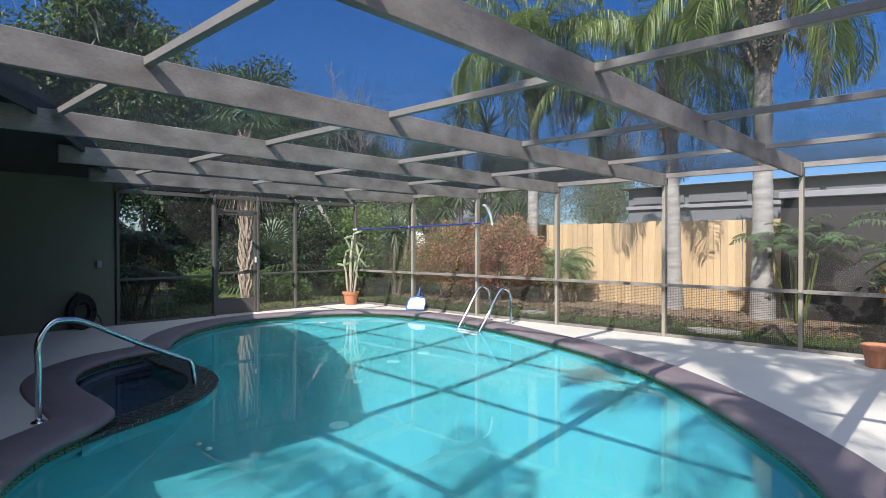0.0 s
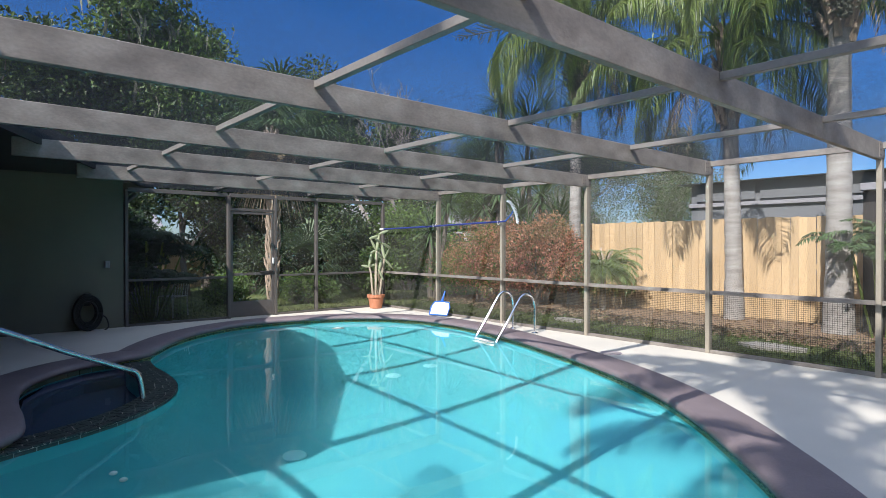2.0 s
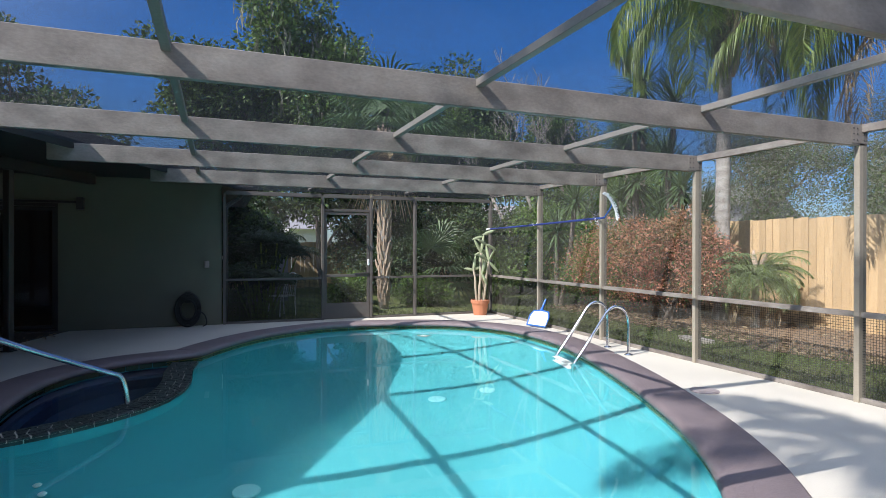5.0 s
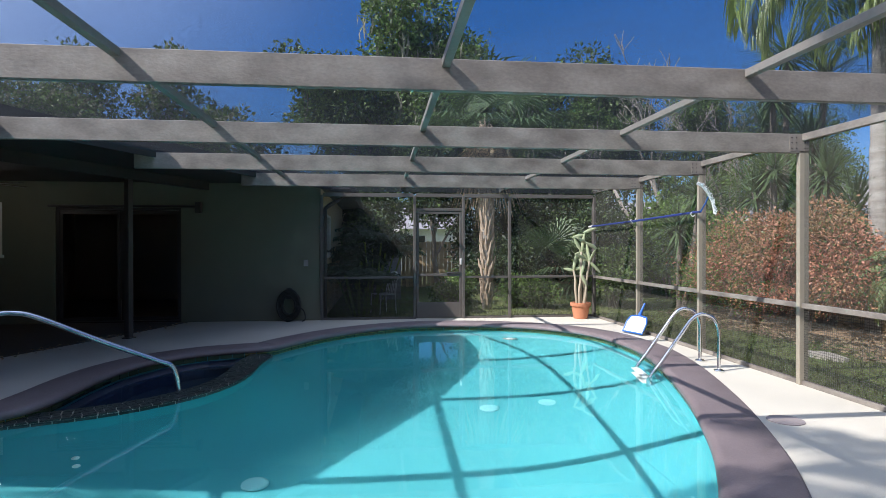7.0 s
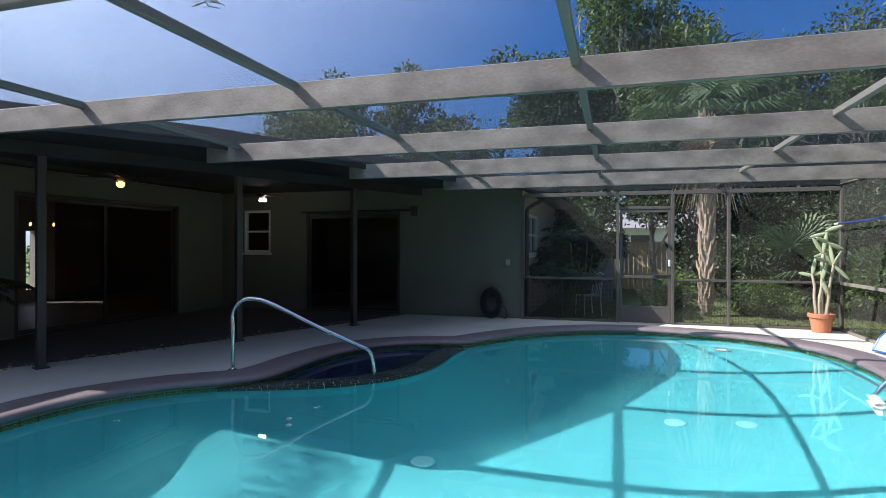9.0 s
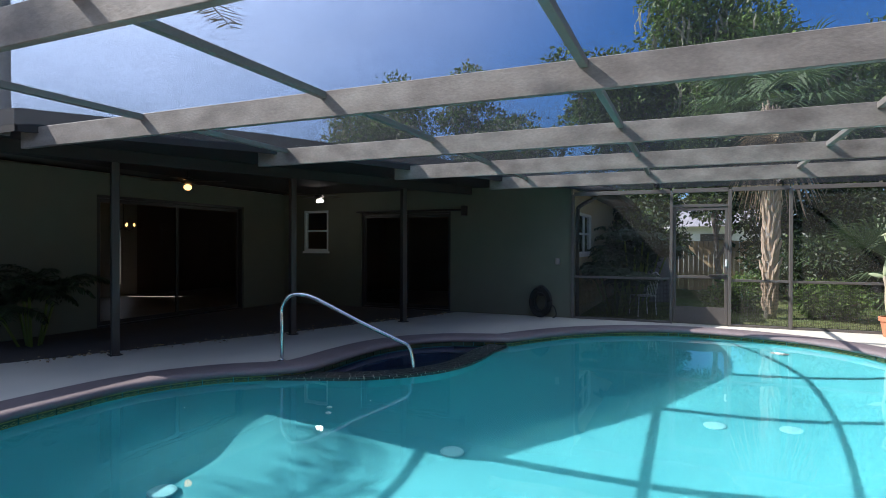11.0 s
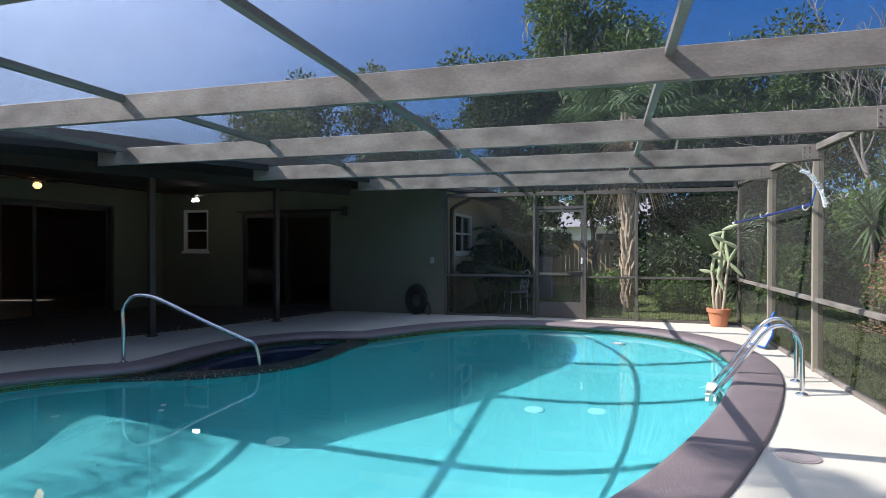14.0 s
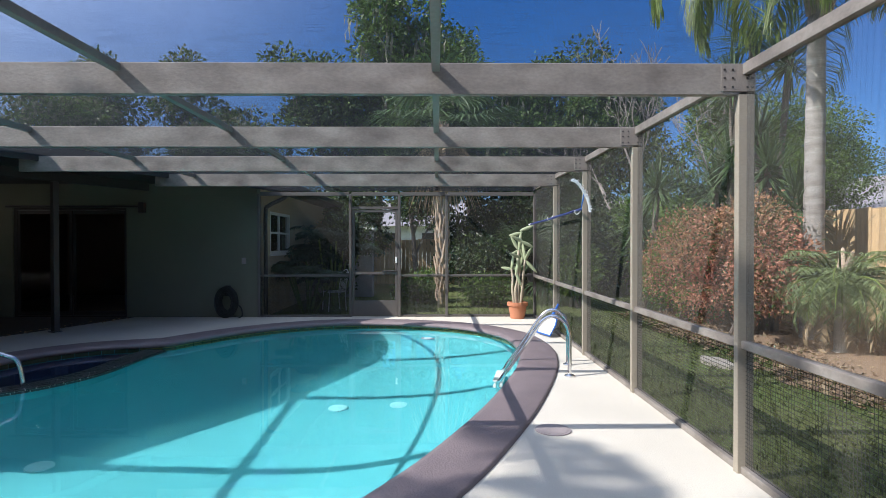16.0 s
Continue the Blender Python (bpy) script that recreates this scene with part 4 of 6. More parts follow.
def build_cactus():
    place = (-10.78, 9.02, 0)
    pot = thing("flower_pot", "round terracotta pot with a thick rim on the deck", "plant pot", place)
    part("body", lathe(pot_profile(0.185, 0.31), 32), M_TERRA, pot, smooth=False)
    part("soil", lathe([(0.16, 0.24), (0.165, 0.27), (0.05, 0.285)], 24), M_SOIL, pot)
    c = thing("cactus", "tall pale cactus with bare grey stems and flat green pads", "cactus", place)
    rng = random.Random(11)
    stems = [((-0.05, 0.02), (-0.10, 0.06, 0.98)), ((0.04, -0.03), (0.0, 0.02, 1.28)), ((0.06, 0.05), (0.16, 0.12, 1.10)), ((-0.02, -0.06), (-0.12, -0.10, 0.92)), ((0.0, 0.06), (0.22, -0.06, 0.86))]
    tips = []
    for (x, y), top in stems:
        pts = bend([(x, y, 0.26), (x * 1.6, y * 1.5, 0.55), ((x + top[0]) / 2, (y + top[1]) / 2, 0.75), top], 4)
        part("stem", tube(pts, [0.028 - 0.008 * i / len(pts) for i in range(len(pts))], 9), M_CACTUSWOOD, c, smooth=True)
        tips.append(Vector(top))
    plan = [(tips[1], (-0.1, -0.45, 0.85), 0.34), (tips[1], (0.1, 0.12, 1.0), 0.40), (tips[1], (0.0, 0.55, -0.75), 0.30), (tips[0], (-0.2, -0.75, -0.25), 0.24), (tips[0], (0.1, 0.25, 0.9), 0.36),
            (tips[2], (0.1, 0.65, -0.7), 0.34), (tips[2], (0.1, 0.4, 0.85), 0.30), (tips[2], (-0.1, -0.15, 1.0), 0.38), (tips[3], (-0.1, -0.8, 0.15), 0.22), (tips[3], (0.05, 0.15, 1.0), 0.34),
            (tips[4], (0.1, 0.35, -0.85), 0.28), (tips[4], (0.1, 0.2, 0.95), 0.32)]
    for base, way, ln in plan:
        bm = bmesh.new()
        e = pad(bm, base - Vector(way).normalized() * 0.02, Vector(way), ln, 0.033, 0.013, Vector((1, rng.uniform(-0.9, 0.9), 0.3)))
        part("pad", bm, M_CACTUS, c, smooth=True)
        if way[2] > 0.7:
            bm = bmesh.new()
            w2 = Vector((rng.uniform(-0.3, 0.3), rng.choice((-0.8, 0.7)), rng.uniform(-0.1, 0.5)))
            pad(bm, e - w2.normalized() * 0.03, w2, 0.27, 0.034, 0.013, Vector((1, rng.uniform(-0.6, 0.6), 0.2)))
            part("pad", bm, M_CACTUS, c, smooth=True)
    bm = bmesh.new()
    pad(bm, tips[1] - Vector((0.02, 0.0, 0.45)), Vector((0.02, 0.0, 1)), 0.5, 0.04, 0.03, Vector((1, 0, 0)))
    part("pad", bm, M_CACTUS, c, smooth=True)
    # second pot by the long screen
    place = (-0.80, 8.86, 0)
    pot = thing("flower_pot", "square-shouldered terracotta pot by the long screen", "plant pot", place)
    part("body", lathe(pot_profile(0.17, 0.26), 28), M_TERRA, pot)
    part("soil", lathe([(0.14, 0.2), (0.15, 0.225), (0.05, 0.235)], 24), M_SOIL, pot)


def build_patio():
    # posts along the slanting eave
    for x, y in ((-4.93, -0.42), (-7.20, 0.52), (-9.22, 1.40)):
        p = thing("patio_post", "dark bronze square post carrying the patio roof", "post", (x, y, 0), -23, "posts of the patio roof")
        part("shaft", box(-0.045, 0.045, -0.045, 0.045, 0.0, 2.40, 0.005), M_DARKFRAME, p)
        part("foot_plate", box(-0.07, 0.07, -0.07, 0.07, 0.0, 0.015, 0.003), M_DARKFRAME, p)
    # girder over the posts and ceiling joists
    d = Vector((-9.4 + 3.6, 1.5 + 1.0, 0))
    g = tagged(mesh_object("trim_girder", box(0, d.length + 1.5, -0.05, 0.05, 0.0, 0.158, 0.004), M_SOFFIT), "dark timber girder under the patio roof, darkened further for shade", "beam", kind="structure")
    g.matrix_basis = pose(-3.6, -1.0, 2.40, 0, 0, math.degrees(math.atan2(d.y, d.x)))
    # ceiling fans with lamps
    for x, y, warm, place in ((-6.77, -1.2, True, 2.56), (-10.0, -1.0, False, 2.56)):
        f = thing("ceiling_fan", "dark ceiling fan with a lit glass lamp", "ceiling fan", (x, y, place), 25 if warm else 70, "fans under the patio roof")
        part("rod", tube([(0, 0, 0), (0, 0, -0.12)], 0.014, 10), M_DARKFRAME, f)
        part("motor", lathe([(0.04, -0.11), (0.10, -0.13), (0.11, -0.18), (0.07, -0.21), (0.03, -0.22)], 24), M_DARKFRAME, f)
        for k in range(4):
            a = k * math.pi / 2
            bm = box(0.10, 0.58, -0.06, 0.06, -0.165, -0.158, 0.002)
            bmesh.ops.rotate(bm, verts=bm.verts, cent=(0, 0, 0), matrix=Matrix.Rotation(a, 3, 'Z'))
            part("blade", bm, M_FANWOOD, f)
        offs = [(0, 0)] if warm else [(0.05, 0.03), (-0.06, 0.02)]
        for ox, oy in offs:
            bm = bmesh.new()
            add_lathe(bm, [(0.02, -0.22), (0.055, -0.24), (0.06, -0.28), (0.03, -0.31)] if warm else [(0.02, -0.22), (0.04, -0.245), (0.035, -0.275), (0.01, -0.285)], 16, ox, oy)
            part("lamp_glass", bm, M_BULB if warm else M_BULBWHITE, f, "glowing glass lamp shade", smooth=True)
    # hose on the wall
    h = thing("hose_reel", "black garden hose coiled on a wall reel", "garden hose", (WX + 0.01, 3.50, 0.31))
    part("bracket", box(0.0, 0.10, -0.05, 0.05, 0.10, 0.30, 0.01), M_HOSE, h)
    rng = random.Random(5)
    for k in range(16):
        r = 0.145 + 0.022 * (k % 5)
        x = 0.03 + 0.011 * k
        pts = [(x + rng.uniform(-0.006, 0.006), r * math.cos(a) * 0.86, r * 1.22 * math.sin(a) - 0.01) for a in [i * math.tau / 26 for i in range(27)]]
        part("coil", tube(pts, 0.0145, 8), M_HOSE, h, smooth=True)
    part("hose_end", tube(bend([(0.08, 0.18, -0.05), (0.10, 0.27, -0.12), (0.12, 0.30, -0.26), (0.16, 0.24, -0.31)], 5), 0.012, 8), M_HOSE, h, smooth=True)
    o = thing("outlet_box", "small grey weatherproof outlet box on the wall", "outlet", (WX, 3.80, 1.08))
    part("cover", box(0.0, 0.045, -0.04, 0.04, -0.06, 0.06, 0.008, 2), M_LID, o)
    part("flap", box(0.045, 0.055, -0.03, 0.03, -0.045, 0.045, 0.004), M_LID, o)
    b = thing("blind_rod", "dark wall-mounted blind rod above the sliding door", "blind rod", (WX, 0, 2.10))
    part("rod", tube([(0.06, -0.7, 0.02), (0.06, 1.85, 0.02)], 0.022, 10), M_DARKFRAME, b)
    part("bracket", box(0.0, 0.12, 1.83, 1.93, -0.10, 0.10, 0.008), M_DARKFRAME, b)


def sliding_door(name, label, place, turn, width, height, panels):
    t = tagged(new(name), label, "sliding door", kind="structure")
    t.matrix_basis = pose(*place, 0, 0, turn)
    f = 0.05
    part("frame_side", box(-width / 2, -width / 2 + f, -0.06, 0.06, 0, height), M_DARKFRAME, t)
    part("frame_side", box(width / 2 - f, width / 2, -0.06, 0.06, 0, height), M_DARKFRAME, t)
    part("frame_head", box(-width / 2 + f, width / 2 - f, -0.06, 0.06, height - f, height), M_DARKFRAME, t)
    part("frame_sill", box(-width / 2 + f, width / 2 - f, -0.06, 0.06, 0, 0.03), M_DARKFRAME, t)
    pw = (width - 2 * f) / panels
    for k in range(panels):
        x0 = -width / 2 + f + k * pw
        y = 0.02 if k % 2 else -0.02
        p = part("door_panel", box(x0, x0 + 0.05, y - 0.015, y + 0.015, 0.035, height - f - 0.005), M_DARKFRAME, t)
        part("stile", box(x0 + pw - 0.05, x0 + pw, y - 0.015, y + 0.015, 0.035, height - f - 0.005), M_DARKFRAME, p)
        part("top_rail", box(x0 + 0.05, x0 + pw - 0.05, y - 0.015, y + 0.015, height - f - 0.065, height - f - 0.005), M_DARKFRAME, p)
        part("bottom_rail", box(x0 + 0.05, x0 + pw - 0.05, y - 0.015, y + 0.015, 0.035, 0.10), M_DARKFRAME, p)
        g = part("pane", box(x0 + 0.05, x0 + pw - 0.05, y - 0.003, y + 0.003, 0.10, height - f - 0.065), M_GLASS, p)
        g.visible_shadow = False
    return t


def window_unit(name, label, place, turn, width, height, cols, rows_n, sill=True):
    t = tagged(new(name), label, "window", kind="structure")
    t.matrix_basis = pose(*place, 0, 0, turn)
    f = 0.055
    part("frame_side", box(-width / 2, -width / 2 + f, -0.04, 0.05, 0, height, 0.004), M_WHITE, t)
    part("frame_side", box(width / 2 - f, width / 2, -0.04, 0.05, 0, height, 0.004), M_WHITE, t)
    part("frame_head", box(-width / 2 + f, width / 2 - f, -0.04, 0.05, height - f, height, 0.004), M_WHITE, t)
    part("window_sill", box(-width / 2 - 0.03, width / 2 + 0.03, -0.04, 0.08, -0.05, 0.0, 0.005), M_WHITE, t)
    part("frame_foot", box(-width / 2 + f, width / 2 - f, -0.04, 0.05, 0.0, f, 0.004), M_WHITE, t)
    iw, ih = width - 2 * f, height - 2 * f
    for r in range(1, rows_n):
        z = f + ih * r / rows_n
        part("meeting_rail", box(-width / 2 + f, width / 2 - f, -0.025, 0.035, z - 0.02, z + 0.02, 0.003), M_WHITE, t)
    for c in range(1, cols):
        x = -width / 2 + f + iw * c / cols
        part("mullion", box(x - 0.018, x + 0.018, -0.02, 0.03, f, height - f, 0.003), M_WHITE, t)
    for r in range(rows_n):
        for c in range(cols):
            x = -width / 2 + f + iw * c / cols
            z = f + ih * r / rows_n
            g = part("pane", box(x, x + iw / cols, -0.004, 0.002, z, z + ih / rows_n), M_GLASS, t)
            g.visible_shadow = False
    return t


def screen_door():
    t = tagged(new("door_1"), "closed aluminium screen door, frame colour darkened for shade, with a dark kick plate", "screen door", kind="structure")
    t.matrix_basis = pose(WX, 6.31, 0.015, 0, 0, 90)
    w, h = 0.44, 2.045
    for s in (-1, 1):
        part("stile", box(s * w - (0.05 if s > 0 else 0), s * w + (0.05 if s < 0 else 0), -0.02, 0.02, 0, h, 0.003), M_ENDFRAME, t)
    part("top_rail", box(-w + 0.05, w - 0.05, -0.02, 0.02, h - 0.05, h, 0.003), M_ENDFRAME, t)
    part("mid_rail", box(-w + 0.05, w - 0.05, -0.02, 0.02, 0.80, 0.85, 0.003), M_ENDFRAME, t)
    part("kick_plate", box(-w + 0.05, w - 0.05, -0.012, 0.012, 0.0, 0.30, 0.002), M_ENDFRAME, t)
    for z0, z1 in ((0.30, 0.80), (0.85, h - 0.05)):
        bm = bmesh.new()
        bm.faces.new([bm.verts.new(p) for p in ((-w + 0.05, 0, z0), (w - 0.05, 0, z0), (w - 0.05, 0, z1), (-w + 0.05, 0, z1))])
        part("door_screen", bm, M_SCREEN, t)
    part("door_handle", box(w - 0.045, w - 0.01, -0.055, -0.02, 1.02, 1.14, 0.006), M_WHITE, t, "small pale latch handle")
    part("closer", tube([(w - 0.3, -0.035, 0.86), (w - 0.02, -0.035, 0.875)], 0.014, 10), M_DARKFRAME, t)


def build_rooms():
    sliding_door("door_2", "wide dark-framed sliding glass door of the living room", (-8.025, SOUTH - 0.1, 0), 0, 3.35, 2.2, 2)
    sliding_door("door_3", "dark-framed sliding glass door onto the patio", (WX - 0.1, 0.465, 0), 90, 2.17, 2.1, 2)
    window_unit("window_1", "white double-hung window in the shaded wall", (WX - 0.06, -1.84, 1.24), 270, 0.68, 0.94, 1, 2)
    window_unit("window_2", "white-framed window with four panes in the side wing", (-12.7, 4.0, 1.2), 0, 1.6, 0.88, 2, 2)
    screen_door()
    # ceiling of the rooms
    ob = mesh_object("ceiling_room", box(-16.0, EAST + 0.1, -8.0, SOUTH - 0.2, 2.563, 2.60), M_INTERIOR)
    tagged(ob, "plain beige room ceiling", "ceiling", kind="structure")
    # picture window at the back of the living room: a bright garden view through real glass
    c = thing("chandelier", "brass chandelier with small warm bulbs in the living room", "chandelier", (-9.0, -5.6, 1.72))
    part("stem", tube([(0, 0, 0.05), (0, 0, 0.86)], 0.01, 8), M_DARKFRAME, c)
    for k in range(5):
        a = k * math.tau / 5
        part("arm", tube(bend([(0, 0, 0.05), (0.12 * math.cos(a), 0.12 * math.sin(a), -0.02), (0.22 * math.cos(a), 0.22 * math.sin(a), 0.06)], 4), 0.008, 8), M_DARKFRAME, c)
        bm = bmesh.new()
        add_lathe(bm, [(0.008, 0.07), (0.022, 0.09), (0.02, 0.12), (0.004, 0.15)], 10, 0.22 * math.cos(a), 0.22 * math.sin(a))
        part("bulb", bm, M_BULB, c, "warm glowing bulb", smooth=True)


build_spa()
build_handrail()
build_ladder()
build_small_pool_things()
build_cactus()
build_patio()
build_rooms()


# ---- plants ----
def cloud_mesh(verts, faces, mats, idx=None):
    me = bpy.data.meshes.new("leaves")
    me.from_pydata(verts, [], faces)
    for m in mats:
        me.materials.append(m)
    if idx is not None:
        me.polygons.foreach_set("material_index", np.asarray(idx, dtype=np.int32))
    me.update()
    return me


def leaf_cards(centres, ways, lengths, widths, rng, curl=0.15):
    """Pointed leaves: a folded kite each, at centres, along ways."""
    n = len(centres)
    C = np.asarray(centres)
    W = np.asarray(ways)
    W /= np.linalg.norm(W, axis=1, keepdims=True) + 1e-9
    R = rng.normal(size=(n, 3))
    S = np.cross(W, R)
    S /= np.linalg.norm(S, axis=1, keepdims=True) + 1e-9
    U = np.cross(S, W)
    L = np.asarray(lengths).reshape(-1, 1)
    B = np.asarray(widths).reshape(-1, 1)
    a = C
    b = C + W * L * 0.45 + S * B + U * L * curl
    c = C + W * L
    d = C + W * L * 0.45 - S * B + U * L * curl
    V = np.stack([a, b, c, d], 1).reshape(-1, 3)
    F = np.arange(4 * n).reshape(-1, 4)
    return V, F


def foliage(parent, name, clumps, count, size, mats, seed, weights=None, shell=0.55, label="", droop=-0.1, aspect=0.28):
    """A crown of separate leaves scattered through overlapping clumps (centre, radii)."""
    rng = np.random.default_rng(seed)
    vol = np.array([r[0] * r[1] * r[2] for _, r in clumps]) ** (2 / 3)
    pick = rng.choice(len(clumps), count, p=vol / vol.sum())
    d = rng.normal(size=(count, 3))
    d /= np.linalg.norm(d, axis=1, keepdims=True)
    rad = shell + (1 - shell) * rng.random((count, 1)) ** 0.6
    rad *= 1 + 0.16 * rng.normal(size=(count, 1))
    cen = np.array([c for c, _ in clumps])[pick]
    rr = np.array([r for _, r in clumps])[pick]
    P = cen + d * rr * rad
    ways = d * 0.8 + rng.normal(size=(count, 3)) * 0.6 + np.array([0, 0, droop])
    ln = size * (0.6 + 0.8 * rng.random(count))
    V, F = leaf_cards(P, ways, ln, ln * aspect, rng)
    idx = rng.choice(len(mats), count, p=weights)
    me = cloud_mesh(V.tolist(), F.tolist(), mats, idx)
    ob = new(name, me)
    ob.parent = parent
    if label:
        tagged(ob, label)
    return ob


def blob_clumps(rng, centre, spread, n, r0, r1):
    out = []
    for _ in range(n):
        d = Vector((rng.gauss(0, 1), rng.gauss(0, 1), rng.gauss(0, 1))).normalized() * rng.random() ** 0.4
        r = rng.uniform(r0, r1)
        out.append(((centre[0] + d.x * spread[0], centre[1] + d.y * spread[1], centre[2] + d.z * spread[2]), (r, r, r * 0.8)))
    return out


def bush(name, label, category, centre, spread, n, r, count, size, mats, seed, weights=None):
    rng = random.Random(seed)
    t = thing(name, label, category, (centre[0], centre[1], -0.06))
    cl = blob_clumps(rng, (0, 0, centre[2]), spread, n, r[0], r[1])
    cl = [((c[0], c[1], max(c[2], q[2] * 0.7)), q) for c, q in cl]
    for k in range(5):
        a = rng.random() * math.tau
        e = cl[rng.randrange(len(cl))][0]
        part("stem", tube(bend([(0.12 * math.cos(a), 0.12 * math.sin(a), -0.03), (e[0] * 0.4 + 0.05, e[1] * 0.4, e[2] * 0.5), e], 3), [0.03, 0.028, 0.025, 0.02, 0.016, 0.012, 0.008], 6), M_BARK, t)
    foliage(t, "leaves", cl, count, size, mats, seed, weights)
    return t


def grow(bm, rng, base, way, length, radius, level, tips, spread=0.6, lift=0.15, sides=6):
    n = 4
    pts, rad = [base], [radius]
    p, d = base.copy(), way.normalized()
    for i in range(n):
        d = (d + Vector((rng.uniform(-1, 1), rng.uniform(-1, 1), rng.uniform(-0.6, 1) * 0.6)) * 0.16 + Vector((0, 0, lift * 0.3))).normalized()
        p = p + d * length / n
        pts.append(p.copy())
        rad.append(max(radius * (1 - 0.5 * (i + 1) / n), 0.009))
    add_tube(bm, pts, rad, sides if level > 1 else 4, caps=False)
    if level <= 0:
        tips.append(p)
        return
    for k in range(rng.choice((2, 3, 3))):
        i = rng.randrange(2, n + 1)
        side = Vector((rng.uniform(-1, 1), rng.uniform(-1, 1), rng.uniform(-0.2, 0.8))).normalized()
        grow(bm, rng, pts[i], d + side * spread * 1.3, length * rng.uniform(0.55, 0.8), rad[i] * 0.7, level - 1, tips, spread, lift, sides)
    tips.append(p)


def tree(name, label, place, height, trunk_r, crown, leaves, size, mats, seed, level=3, weights=None, crown_z=0.62, moss=0):
    rng = random.Random(seed)
    t = thing(name, label, "tree", (place[0], place[1], -0.06))
    bm = bmesh.new()
    tips = []
    grow(bm, rng, Vector((0, 0, -0.2)), Vector((rng.uniform(-0.1, 0.1), rng.uniform(-0.1, 0.1), 1)), height * 0.5, trunk_r, level, tips, 0.65)
    part("trunk", bm, M_BARK, t)
    cl = []
    for p in tips:
        r = rng.uniform(0.5, 1.0) * crown * 0.32
        cl.append((tuple(p), (r, r, r * 0.75)))
    cl += blob_clumps(rng, (0, 0, height * crown_z), (crown * 0.8, crown * 0.8, height * 0.3), 26, crown * 0.16, crown * 0.34)
    foliage(t, "crown", cl, leaves, size, mats, seed, weights, shell=0.4)
    if moss:
        rng2 = np.random.default_rng(seed + 1)
        pk = rng2.choice(len(cl), moss)
        base = np.array([cl[i][0] for i in pk]) + rng2.normal(size=(moss, 3)) * 0.5
        ways = rng2.normal(size=(moss, 3)) * 0.15 + np.array([0, 0, -1])
        ln = 0.4 + 0.7 * rng2.random(moss)
        V, F = leaf_cards(base, ways, ln, ln * 0.05, rng2)
        ob = new("moss", cloud_mesh(V.tolist(), F.tolist(), [M_MOSS]))
        ob.parent = t
        tagged(ob, "grey moss hanging in strands")
    return t


def bare_tree(label, place, height, seed, lean=(0, 0)):
    rng = random.Random(seed)
    t = thing("bare_tree", label, "tree", (place[0], place[1], -0.06))
    bm = bmesh.new()
    tips = []
    grow(bm, rng, Vector((0, 0, -0.2)), Vector((lean[0], lean[1], 1)), height * 0.34, 0.13, 5, tips, 0.8, 0.25, 6)
    part("branches", bm, M_TWIG, t)
    return t


def frond(V, F, rng, base, yaw, rise, length, droop, leaflets, leaf_len, leaf_w, hang, stiff=0.0):
    """One feather frond: leaflets along an arching midrib, added to V and F; returns the midrib."""
    hx, hy = math.cos(yaw), math.sin(yaw)
    pts = []
    p = np.array(base, dtype=float)
    n = 10
    el = rise
    for i in range(n + 1):
        pts.append(p.copy())
        el -= droop / n * (0.5 + 1.2 * i / n)
        p = p + np.array([hx * math.cos(el), hy * math.cos(el), math.sin(el)]) * length / n
    P = np.array(pts)
    s = np.linspace(0.14, 0.995, leaflets)
    pos = np.stack([np.interp(s * n, range(n + 1), P[:, k]) for k in range(3)], 1)
    tan = np.stack([np.interp(np.clip(s * n, 0, n - 1), range(n), np.diff(P[:, k])) for k in range(3)], 1)
    tan /= np.linalg.norm(tan, axis=1, keepdims=True)
    side = np.array([-hy, hx, 0.0])
    ln = leaf_len * np.sin(np.pi * np.clip(s * 0.85 + 0.12, 0, 1)) ** 0.6
    for sg in (-1, 1):
        j = rng.normal(size=(leaflets, 3)) * 0.13
        out = sg * side + tan * 0.55 + j
        out /= np.linalg.norm(out, axis=1, keepdims=True)
        m = pos + out * (ln * 0.5)[:, None] + np.array([0, 0, -1]) * (ln * 0.12 * hang)[:, None]
        e = pos + out * (ln * (0.95 - 0.25 * hang))[:, None] + np.array([0, 0, -1]) * (ln * 0.55 * hang)[:, None]
        wv = np.cross(out, np.array([0, 0, 1.0]))
        wv /= np.linalg.norm(wv, axis=1, keepdims=True) + 1e-9
        wv = wv * leaf_w + rng.normal(size=(leaflets, 3)) * leaf_w * 0.3
        k0 = len(V)
        quad = np.stack([pos - wv * 0.5, pos + wv * 0.5, m + wv, m - wv, e], 1).reshape(-1, 3)
        V.extend(quad.tolist())
        for i in range(leaflets):
            a = k0 + 5 * i
            F.append((a, a + 1, a + 2, a + 3))
            F.append((a + 3, a + 2, a + 4))
    return P


